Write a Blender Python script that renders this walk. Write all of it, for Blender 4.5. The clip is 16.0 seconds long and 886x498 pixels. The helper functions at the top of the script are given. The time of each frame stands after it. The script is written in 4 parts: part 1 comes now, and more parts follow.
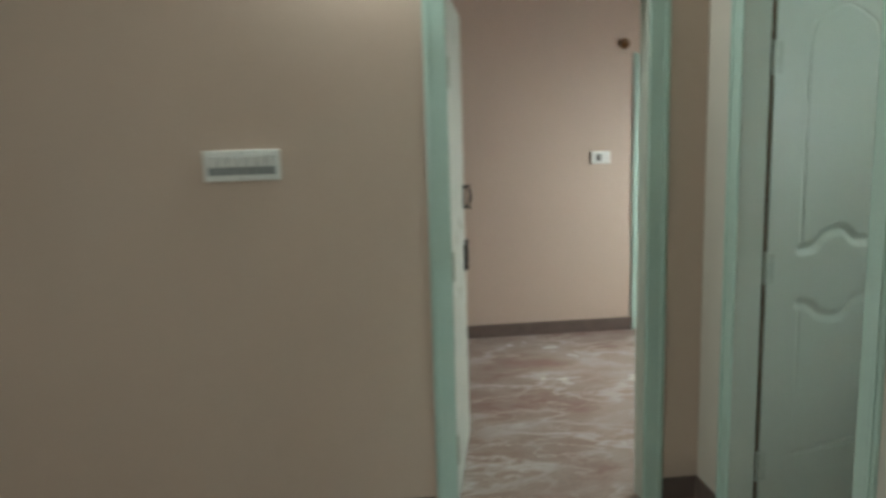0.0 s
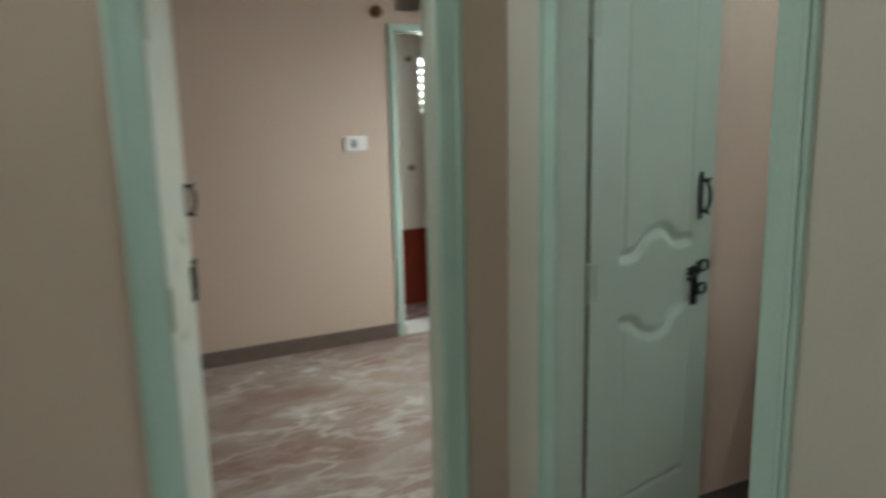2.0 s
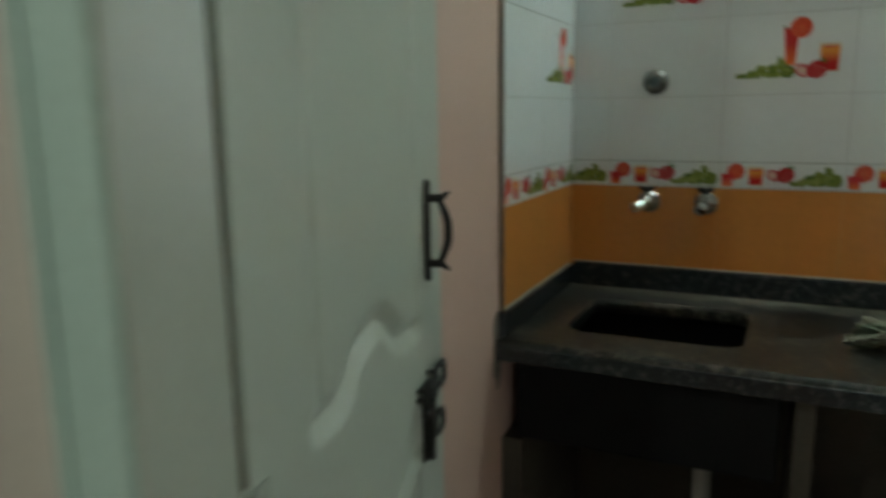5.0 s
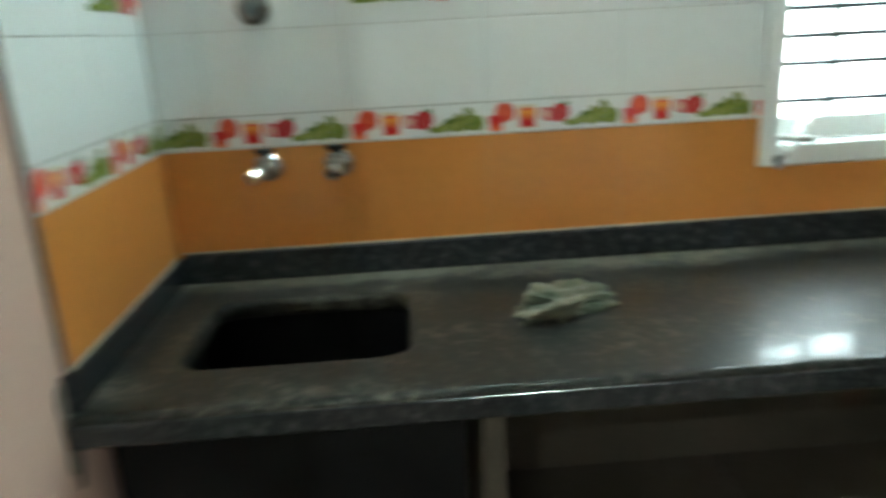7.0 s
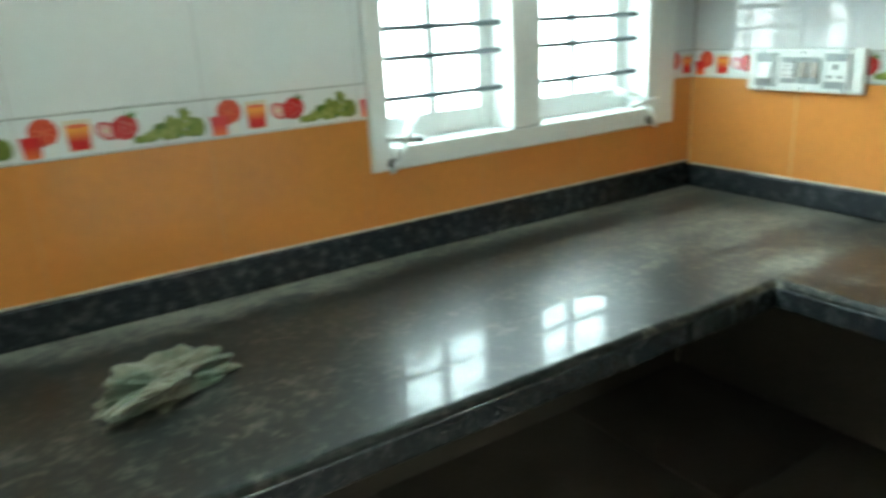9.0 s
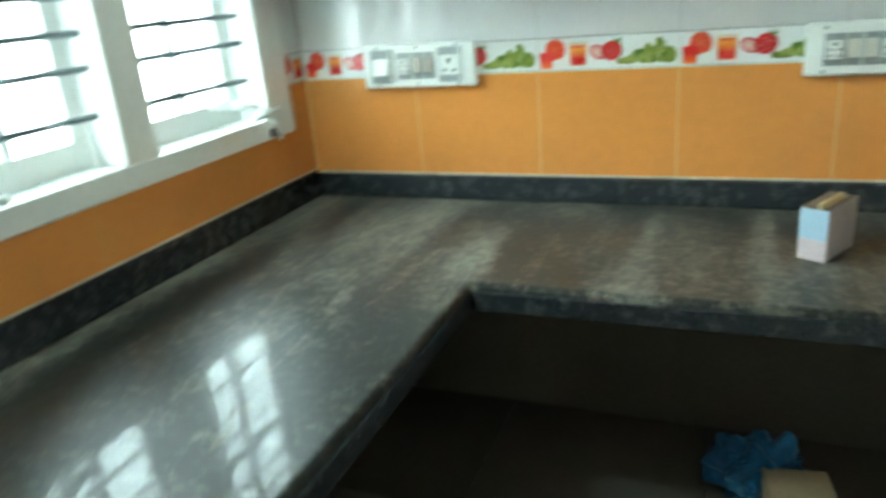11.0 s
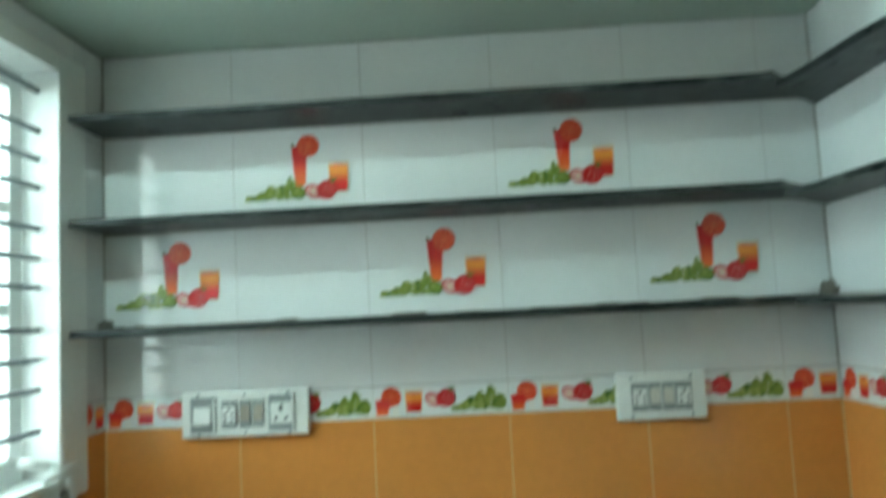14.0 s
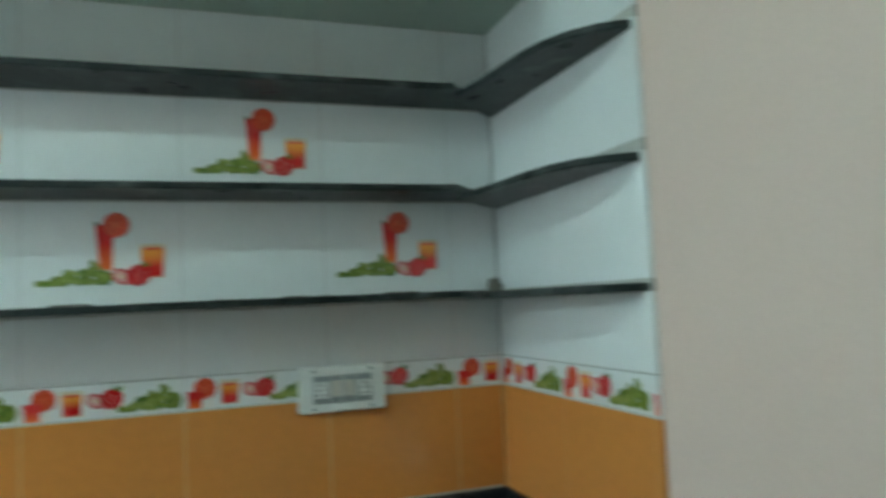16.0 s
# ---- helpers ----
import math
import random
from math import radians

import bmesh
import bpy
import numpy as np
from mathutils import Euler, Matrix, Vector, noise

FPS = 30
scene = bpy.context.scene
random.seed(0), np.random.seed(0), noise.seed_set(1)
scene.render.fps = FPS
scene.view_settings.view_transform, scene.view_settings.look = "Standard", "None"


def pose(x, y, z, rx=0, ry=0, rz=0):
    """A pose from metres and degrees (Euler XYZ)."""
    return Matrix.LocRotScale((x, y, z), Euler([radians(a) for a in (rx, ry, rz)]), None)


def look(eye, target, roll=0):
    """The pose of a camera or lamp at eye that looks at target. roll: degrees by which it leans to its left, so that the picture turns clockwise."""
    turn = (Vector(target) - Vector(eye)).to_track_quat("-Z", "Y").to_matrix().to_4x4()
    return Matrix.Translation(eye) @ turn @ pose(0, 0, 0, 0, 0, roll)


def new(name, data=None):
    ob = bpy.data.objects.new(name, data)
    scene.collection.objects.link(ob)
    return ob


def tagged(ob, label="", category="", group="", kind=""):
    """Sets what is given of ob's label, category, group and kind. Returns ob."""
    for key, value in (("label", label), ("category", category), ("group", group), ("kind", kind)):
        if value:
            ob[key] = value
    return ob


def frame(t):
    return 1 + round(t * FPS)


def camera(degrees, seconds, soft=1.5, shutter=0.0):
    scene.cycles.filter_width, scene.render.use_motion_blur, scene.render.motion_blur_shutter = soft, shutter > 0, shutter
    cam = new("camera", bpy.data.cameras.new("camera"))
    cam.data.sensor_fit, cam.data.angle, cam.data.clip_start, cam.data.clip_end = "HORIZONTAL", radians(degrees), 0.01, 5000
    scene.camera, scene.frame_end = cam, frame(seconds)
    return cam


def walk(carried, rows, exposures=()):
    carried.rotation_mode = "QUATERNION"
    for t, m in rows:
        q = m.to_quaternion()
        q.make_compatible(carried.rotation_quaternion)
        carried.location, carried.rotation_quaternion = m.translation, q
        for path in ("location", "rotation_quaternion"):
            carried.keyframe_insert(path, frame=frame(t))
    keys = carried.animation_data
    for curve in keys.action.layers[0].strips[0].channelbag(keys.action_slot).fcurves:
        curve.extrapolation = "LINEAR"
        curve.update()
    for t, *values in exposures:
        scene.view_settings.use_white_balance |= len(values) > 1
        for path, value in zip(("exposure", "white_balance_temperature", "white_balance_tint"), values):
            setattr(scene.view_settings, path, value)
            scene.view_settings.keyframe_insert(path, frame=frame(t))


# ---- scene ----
cam = camera(63.0, 16.0, soft=3.0, shutter=1.2)
PATH = [
    (0, (0.831, 0.509, 1.567), (1.035, 2.473, 1.252), -1.7),
    (0.5, (0.865, 0.731, 1.543), (1.216, 2.674, 1.227), -2.7),
    (1, (0.924, 0.907, 1.558), (1.408, 2.822, 1.246), -2.8),
    (1.5, (0.953, 1.098, 1.543), (1.605, 2.957, 1.196), -2.1),
    (2, (0.99, 1.335, 1.545), (1.86, 3.097, 1.173), -1.3),
    (2.5, (1.124, 1.516, 1.528), (2.112, 3.211, 1.143), -1.1),
    (3, (1.262, 1.706, 1.523), (2.305, 3.374, 1.163), -1.3),
    (3.2, (1.281, 1.8, 1.504), (2.363, 3.445, 1.153), -1.3),
    (5.3, (1.913, 2.612, 1.435), (3.723, 3.356, 1.022), -1.8),
    (5.5, (1.963, 2.598, 1.453), (3.782, 3.298, 1.004), -2.7),
    (6, (2.121, 2.656, 1.47), (3.996, 3.129, 0.958), -3.7),
    (6.5, (2.21, 2.632, 1.458), (4.119, 2.878, 0.917), -3.7),
    (7, (2.327, 2.635, 1.445), (4.239, 2.548, 0.866), -3.1),
    (7.5, (2.379, 2.619, 1.436), (4.239, 2.187, 0.842), -2.4),
    (8, (2.452, 2.556, 1.425), (4.242, 1.894, 0.827), -1.8),
    (8.5, (2.539, 2.528, 1.416), (4.249, 1.688, 0.807), -2.9),
    (9, (2.606, 2.508, 1.406), (4.213, 1.484, 0.798), -3.1),
    (9.5, (2.679, 2.488, 1.396), (4.154, 1.294, 0.764), -2.9),
    (10, (2.768, 2.479, 1.401), (4.032, 1.092, 0.712), -3.2),
    (10.2, (2.787, 2.466, 1.393), (3.936, 0.988, 0.689), -3.1),
    (12.3, (3.043, 2.424, 1.477), (3.353, 0.519, 0.951), -6.8),
    (12.5, (3.05, 2.422, 1.479), (3.323, 0.481, 1.08), -5.7),
    (13, (3.059, 2.423, 1.444), (3.292, 0.443, 1.291), -4.6),
    (13.5, (3.072, 2.433, 1.44), (3.23, 0.439, 1.445), -3.6),
    (14, (3.082, 2.453, 1.445), (3.157, 0.462, 1.621), -2.9),
    (14.5, (3.065, 2.464, 1.435), (3.073, 0.487, 1.735), -3.0),
    (15, (3.036, 2.45, 1.434), (2.921, 0.464, 1.641), -2.3),
    (15.5, (3.017, 2.438, 1.448), (2.604, 0.487, 1.594), -2.7),
    (16, (3.002, 2.446, 1.424), (2.337, 0.565, 1.568), -2.6),
]
exposure_rows = [(0, -0.11, 6500, 10), (2.0, -0.28, 6500, 10), (3.0, -0.32, 6500, 10), (5.3, -0.47, 6800, 12), (6.0, -0.2, 6600, 13), (7.2, 0.78, 6350, 8), (9.0, 0.8, 6220, 4), (10.0, 0.8, 6190, 2), (12.5, 0.8, 6250, 1), (13.3, 0.46, 6250, 0), (14.5, -0.16, 6150, -2), (15.5, -0.38, 5980, -1), (16, -0.47, 6120, 2)]
walk(cam, [(t, look(eye, target, roll)) for t, eye, target, roll in PATH], exposure_rows)

# ---- world and large lights ----
world = bpy.data.worlds.new("world")
scene.world = world
world.use_nodes = True
wn = world.node_tree
sky = wn.nodes.new("ShaderNodeTexSky")
sky.sky_type, sky.sun_disc = "NISHITA", False
sky.sun_elevation, sky.sun_rotation = radians(48), radians(120)
wn.nodes["Background"].inputs["Strength"].default_value = 0.12
wn.links.new(sky.outputs["Color"], wn.nodes["Background"].inputs["Color"])


def window_light(name, eye, target, width, height, watts, colour):
    """Skylight that enters by an opening."""
    lamp = bpy.data.lights.new(name, "AREA")
    lamp.shape, lamp.size, lamp.size_y, lamp.energy, lamp.color = "RECTANGLE", width, height, watts, colour
    ob = new(name, lamp)
    ob.matrix_world = look(eye, target)
    return ob


window_light("daylight_kitchen", (5.3, 0.1, 2.35), (3.9, 0.1, 1.45), 3.6, 1.6, 250, (0.74, 1.0, 1.0))
# Added to light the hall through an assumed opening out of view.
window_light("daylight_hall", (-2.66, -1.0, 1.6), (0.2, -0.9, 1.4), 2.3, 1.5, 60, (0.88, 1.0, 0.93))


def bulb(name, place, watts, radius, colour):
    """The glowing globe of a wall lamp."""
    lamp = bpy.data.lights.new(name, "POINT")
    lamp.energy, lamp.shadow_soft_size, lamp.color = watts, radius, colour
    ob = new(name, lamp)
    ob.location = place
    return ob


KITCHEN_BULB, HALL_BULB = (3.86, 2.2, 2.6), (0.95, 3.20, 2.45)
bulb("bulb_kitchen", KITCHEN_BULB, 38, 0.035, (0.72, 1.0, 0.97))
bulb("bulb_hall", HALL_BULB, 24, 0.035, (0.90, 1.0, 0.95))
window_light("daylight_bedroom", (4.2, 4.65, 1.35), (3, 4.65, 0.4), 1.2, 0.9, 23.5, (0.9, 1.0, 0.95)).data.spread = radians(125)
window_light("daylight_bath", (3.52, 6.86, 1.72), (3.4, 6, 1.3), 0.5, 0.6, 55, (0.9, 1.0, 0.95))


# ---- materials ----
def material(name, base, rough=0.5, metal=0.0, vary=0.15, scale=3.0, fine=60.0, bump=0.05, second=None, mix_lo=0.25, mix_hi=0.78, coat=0.0, rough_vary=0.1):
    """A surface with broad stains and fine grain, both at real-world size."""
    m = bpy.data.materials.new(name)
    m.use_nodes = True
    n, l = m.node_tree.nodes, m.node_tree.links
    b = n["Principled BSDF"]
    pos = n.new("ShaderNodeNewGeometry")
    broad = n.new("ShaderNodeTexNoise")
    broad.inputs["Scale"].default_value, broad.inputs["Detail"].default_value = scale, 5
    grain = n.new("ShaderNodeTexNoise")
    grain.inputs["Scale"].default_value, grain.inputs["Detail"].default_value = fine, 3
    for tex in (broad, grain):
        l.new(pos.outputs["Position"], tex.inputs["Vector"])
    ramp = n.new("ShaderNodeMapRange")
    ramp.inputs["From Min"].default_value, ramp.inputs["From Max"].default_value = mix_lo, mix_hi
    l.new(broad.outputs["Fac"], ramp.inputs["Value"])
    tone = n.new("ShaderNodeMix")
    tone.data_type = "RGBA"
    other = second or tuple(c * (1 - vary) for c in base)
    tone.inputs["A"].default_value, tone.inputs["B"].default_value = (*base, 1), (*other, 1)
    l.new(ramp.outputs["Result"], tone.inputs["Factor"])
    speck = n.new("ShaderNodeMapRange")
    speck.inputs["From Min"].default_value, speck.inputs["From Max"].default_value = 0.3, 0.7
    speck.inputs["To Min"].default_value, speck.inputs["To Max"].default_value = 1 - vary * 0.6, 1 + vary * 0.3
    l.new(grain.outputs["Fac"], speck.inputs["Value"])
    mult = n.new("ShaderNodeVectorMath")
    mult.operation = "SCALE"
    l.new(tone.outputs["Result"], mult.inputs[0])
    l.new(speck.outputs["Result"], mult.inputs["Scale"])
    l.new(mult.outputs["Vector"], b.inputs["Base Color"])
    rr = n.new("ShaderNodeMapRange")
    rr.inputs["From Min"].default_value, rr.inputs["From Max"].default_value = 0.2, 0.8
    rr.inputs["To Min"].default_value, rr.inputs["To Max"].default_value = max(0.02, rough - rough_vary), min(1, rough + rough_vary)
    l.new(broad.outputs["Fac"], rr.inputs["Value"])
    l.new(rr.outputs["Result"], b.inputs["Roughness"])
    b.inputs["Metallic"].default_value = metal
    b.inputs["Coat Weight"].default_value = coat
    if bump:
        bn = n.new("ShaderNodeBump")
        bn.inputs["Strength"].default_value, bn.inputs["Distance"].default_value = bump, 0.004
        l.new(grain.outputs["Fac"], bn.inputs["Height"])
        l.new(bn.outputs["Normal"], b.inputs["Normal"])
    return m


def graded(name, low, high, start=0.0, end=1.0, rough=0.25):
    """Print whose colour runs from the foot of the shape to its top."""
    m = material(name, low, rough, vary=0.1, bump=0.0)
    n, l = m.node_tree.nodes, m.node_tree.links
    co = n.new("ShaderNodeTexCoord")
    sep = n.new("ShaderNodeSeparateXYZ")
    l.new(co.outputs["UV"], sep.inputs[0])
    mix = n.new("ShaderNodeMix")
    mix.data_type = "RGBA"
    mix.inputs["A"].default_value, mix.inputs["B"].default_value = (*low, 1), (*high, 1)
    span = n.new("ShaderNodeMapRange")
    span.inputs["From Min"].default_value, span.inputs["From Max"].default_value = start, end
    l.new(sep.outputs["Y"], span.inputs["Value"])
    l.new(span.outputs["Result"], mix.inputs["Factor"])
    l.new(mix.outputs["Result"], n["Principled BSDF"].inputs["Base Color"])
    return m


def granite_material():
    """Black granite under building dust: a dull sheen, a thin polish, dust thickest by the walls."""
    m = material("dusty_black_granite", (0.014, 0.0145, 0.013), 0.3, vary=0.5, scale=70, fine=190, bump=0.0, second=(0.036, 0.035, 0.030), mix_lo=0.48, mix_hi=0.72, rough_vary=0.05)
    n, l = m.node_tree.nodes, m.node_tree.links
    b = n["Principled BSDF"]
    b.inputs["Specular IOR Level"].default_value = 0.17
    b.inputs["Coat Roughness"].default_value = 0.03
    old = b.inputs["Base Color"].links[0].from_socket
    pos = n.new("ShaderNodeNewGeometry")
    sep = n.new("ShaderNodeSeparateXYZ")
    l.new(pos.outputs["Position"], sep.inputs[0])

    def ranged(socket, lo, hi, top=1.0, low=0.0):
        r = n.new("ShaderNodeMapRange")
        r.inputs["From Min"].default_value, r.inputs["From Max"].default_value = lo, hi
        r.inputs["To Min"].default_value, r.inputs["To Max"].default_value = low, top
        l.new(socket, r.inputs["Value"])
        return r.outputs["Result"]

    def mathed(kind, a, c, d=None):
        q = n.new("ShaderNodeMath")
        q.operation = kind
        for k, v in enumerate((a, c, d)):
            if v is None:
                continue
            if isinstance(v, (int, float)):
                q.inputs[k].default_value = v
            else:
                l.new(v, q.inputs[k])
        return q.outputs[0]

    def noise(scale, detail, distortion=0.0, rough=0.5, stretch=None):
        q = n.new("ShaderNodeTexNoise")
        q.inputs["Scale"].default_value, q.inputs["Detail"].default_value = scale, detail
        q.inputs["Distortion"].default_value, q.inputs["Roughness"].default_value = distortion, rough
        if stretch:
            mp = n.new("ShaderNodeMapping")
            mp.inputs["Scale"].default_value, mp.inputs["Rotation"].default_value = stretch, (0, 0, radians(12))
            l.new(pos.outputs["Position"], mp.inputs["Vector"])
            l.new(mp.outputs["Vector"], q.inputs["Vector"])
        else:
            l.new(pos.outputs["Position"], q.inputs["Vector"])
        return q.outputs["Fac"]

    ragged = mathed("MULTIPLY_ADD", noise(7.0, 8, 0.6, 0.7), 0.24, sep.outputs["X"])
    walls = mathed("MAXIMUM", ranged(ragged, 3.925, 4.005, 0.5), ranged(sep.outputs["Y"], 1.75, 1.15, 0.26))
    wiped = noise(4.2, 7, 0.9, 0.6, (2.0, 0.55, 1.0))
    specks = noise(70, 5, 0.0, 0.75)
    clots = noise(24, 4, 0.3, 0.7)
    fine_dust = mathed("MULTIPLY_ADD", clots, 1.0, mathed("MULTIPLY", specks, 1.1))
    total = mathed("ADD", mathed("MULTIPLY_ADD", wiped, 1.8, fine_dust), walls)
    dust = ranged(total, 2.03, 2.56, 0.66)
    mix = n.new("ShaderNodeMix")
    mix.data_type = "RGBA"
    mix.inputs["B"].default_value = (0.205, 0.185, 0.15, 1)
    l.new(dust, mix.inputs["Factor"])
    l.new(old, mix.inputs["A"])
    l.new(mix.outputs["Result"], b.inputs["Base Color"])
    l.new(ranged(dust, 0.0, 0.5, 0.55, 0.36), b.inputs["Roughness"])
    l.new(ranged(dust, 0.03, 0.45, 0.02, 0.17), b.inputs["Coat Weight"])
    bn = n.new("ShaderNodeBump")
    bn.inputs["Strength"].default_value, bn.inputs["Distance"].default_value = 0.03, 0.004
    l.new(noise(30, 2), bn.inputs["Height"])
    l.new(bn.outputs["Normal"], b.inputs["Normal"])
    l.new(bn.outputs["Normal"], b.inputs["Coat Normal"])
    return m


wall_paint = material("peach_wall_paint", (0.53, 0.415, 0.337), 0.55, vary=0.06, scale=1.6, fine=140, bump=0.06)
pale_paint = material("pale_wall_paint", (0.57, 0.53, 0.465), 0.5, vary=0.05, scale=1.4, fine=140, bump=0.05)
pink_paint = material("pink_wall_paint", (0.62, 0.415, 0.345), 0.5, vary=0.06, scale=1.6, fine=140, bump=0.05)
kitchen_paint = material("pinkish_beige_paint", (0.70, 0.53, 0.465), 0.5, vary=0.05, scale=1.4, fine=140, bump=0.05)
ceiling_paint = material("ceiling_paint", (0.72, 0.74, 0.70), 0.7, vary=0.05, fine=120, bump=0.05)
loft_paint = material("loft_paint", (0.50, 0.60, 0.52), 0.6, vary=0.06, fine=120, bump=0.05)
door_paint = material("door_paint", (0.435, 0.462, 0.402), 0.33, vary=0.03, scale=2.5, fine=90, bump=0.03, rough_vary=0.015)
frame_paint = material("frame_paint", (0.455, 0.605, 0.54), 0.18, rough_vary=0.03, vary=0.06, scale=6, fine=90, bump=0.05)
white_paint = material("window_paint", (0.78, 0.80, 0.78), 0.35, vary=0.06, scale=7, fine=90, bump=0.05)
white_tile = material("white_glazed_tile", (0.74, 0.76, 0.76), 0.025, vary=0.03, scale=4, fine=40, bump=0.004, rough_vary=0.008)
orange_tile = material("orange_glazed_tile", (0.62, 0.245, 0.06), 0.12, vary=0.08, scale=5, fine=50, bump=0.02, rough_vary=0.05)
grout = material("tile_grout", (0.50, 0.49, 0.46), 0.85, vary=0.25, scale=12, fine=160, bump=0.2)
grout_pale = material("pale_grout", (0.64, 0.42, 0.17), 0.85, vary=0.2, scale=12, fine=160, bump=0.2)
grout_orange = material("orange_grout", (0.56, 0.25, 0.07), 0.85, vary=0.15, scale=12, fine=160, bump=0.2)
caulk = material("pale_caulk", (0.52, 0.47, 0.38), 0.85, vary=0.35, scale=30, fine=160, bump=0.2)
granite = granite_material()
granite_edge = material("black_granite", (0.02, 0.023, 0.027), 0.16, vary=0.7, scale=48, fine=260, bump=0.05, second=(0.072, 0.076, 0.074), mix_lo=0.5, mix_hi=0.8)
slate = material("shelf_stone", (0.022, 0.028, 0.028), 0.32, vary=0.5, scale=16, fine=180, bump=0.15, second=(0.15, 0.165, 0.16), mix_lo=0.53, mix_hi=0.82)
sink_stone = material("sink_stone", (0.009, 0.009, 0.010), 0.45, vary=0.4, scale=10, fine=150, bump=0.1)
for dull in (sink_stone, slate):
    dull.node_tree.nodes["Principled BSDF"].inputs["Specular IOR Level"].default_value = 0.18
shelf_stone = material("dusty_brown_stone", (0.085, 0.070, 0.052), 0.6, vary=0.3, scale=4, fine=120, bump=0.1)
cement = material("rough_cement", (0.20, 0.18, 0.155), 0.9, vary=0.35, scale=5, fine=90, bump=0.4)
skirting_stone = material("brown_skirting", (0.155, 0.115, 0.10), 0.35, vary=0.3, scale=18, fine=160, bump=0.05)
chrome = material("chrome", (0.58, 0.58, 0.56), 0.32, metal=1.0, vary=0.1, scale=30, fine=120, bump=0.02)
worn_chrome = material("worn_chrome", (0.30, 0.29, 0.27), 0.3, metal=1.0, vary=0.3, scale=60, fine=160, bump=0.06)
iron = material("black_iron", (0.015, 0.014, 0.013), 0.42, metal=0.3, vary=0.3, scale=40, fine=200, bump=0.12)
steel_bar = material("painted_bar", (0.16, 0.20, 0.21), 0.4, metal=0.4, vary=0.25, scale=30, fine=150, bump=0.1)
hinge_metal = material("painted_hinge", (0.42, 0.44, 0.38), 0.4, metal=0.2, vary=0.15, scale=20, fine=100)
plastic = material("switch_plastic", (0.76, 0.77, 0.74), 0.3, vary=0.04, scale=10, fine=90, bump=0.02)
plastic_grey = material("switch_grey", (0.27, 0.29, 0.29), 0.35, vary=0.1, scale=20, fine=90, bump=0.02)
plastic_taupe = material("switch_taupe", (0.34, 0.30, 0.25), 0.25, vary=0.1, scale=40, fine=90, bump=0.02)
plastic_ivory = material("switch_rocker", (0.60, 0.57, 0.50), 0.3, vary=0.06, scale=20, fine=90, bump=0.02)
black_hole = material("socket_hole", (0.02, 0.02, 0.02), 0.6, vary=0.1)
red_tile = material("red_glazed_tile", (0.22, 0.028, 0.016), 0.2, vary=0.15, scale=8, fine=60, bump=0.03)
red_print = material("red_print", (0.50, 0.020, 0.022), 0.15, vary=0.15, scale=60, fine=300, bump=0.0)
pink_print = material("pink_print", (0.80, 0.43, 0.40), 0.15, vary=0.25, scale=90, fine=300, bump=0.0)
orange_print = material("orange_print", (0.68, 0.052, 0.026), 0.15, vary=0.25, scale=80, fine=300, bump=0.0)
orange_pale = material("orange_pulp_print", (0.80, 0.165, 0.07), 0.15, vary=0.2, scale=120, fine=300, bump=0.0)
green_print = material("grape_print", (0.235, 0.295, 0.06), 0.15, vary=0.35, scale=90, fine=300, bump=0.0)
dark_green = material("leaf_print", (0.09, 0.17, 0.03), 0.15, vary=0.3, scale=90, fine=300, bump=0.0)
juice_print = graded("juice_print", (0.76, 0.15, 0.03), (0.56, 0.020, 0.02), 0.05, 0.6)
tumbler_print = graded("tumbler_print", (0.55, 0.016, 0.016), (0.84, 0.33, 0.05), 0.35, 0.9)
rim_print = material("glass_rim_print", (0.72, 0.60, 0.42), 0.15, vary=0.1, bump=0.0)
cloth_mat = material("crumpled_plastic", (0.155, 0.15, 0.108), 0.45, vary=0.3, scale=16, fine=140, bump=0.25, second=(0.075, 0.105, 0.068), mix_lo=0.50, mix_hi=0.66)
carton_blue = material("carton_pale_blue", (0.36, 0.47, 0.58), 0.5, vary=0.1, scale=30, fine=150)
carton_pink = material("carton_pink", (0.55, 0.43, 0.45), 0.5, vary=0.1, scale=30, fine=150)
carton_grey = material("carton_grey", (0.36, 0.35, 0.38), 0.6, vary=0.15, scale=30, fine=150)
cork_brown = material("cork_brown", (0.16, 0.10, 0.06), 0.7, vary=0.4, scale=50, fine=200, bump=0.2)
sponge = material("straw_yellow", (0.45, 0.33, 0.17), 0.8, vary=0.3, scale=50, fine=200, bump=0.3)
amber = material("amber_plastic", (0.13, 0.035, 0.012), 0.15, vary=0.2, scale=30, fine=120, bump=0.0)
lid_pink = material("jar_lid", (0.66, 0.45, 0.38), 0.4, vary=0.1, scale=30, fine=120)
label_yellow = material("yellow_label", (0.80, 0.68, 0.02), 0.5, vary=0.1, scale=30, fine=120)
blue_bag = material("blue_plastic", (0.015, 0.14, 0.30), 0.35, vary=0.3, scale=20, fine=90, bump=0.3)
cardboard = material("cardboard", (0.36, 0.25, 0.15), 0.8, vary=0.15, scale=12, fine=160, bump=0.15)
pvc = material("pvc_pipe", (0.55, 0.54, 0.50), 0.4, vary=0.15, scale=20, fine=90)
brass = material("old_brass", (0.20, 0.11, 0.05), 0.4, metal=0.6, vary=0.3, scale=40, fine=150)


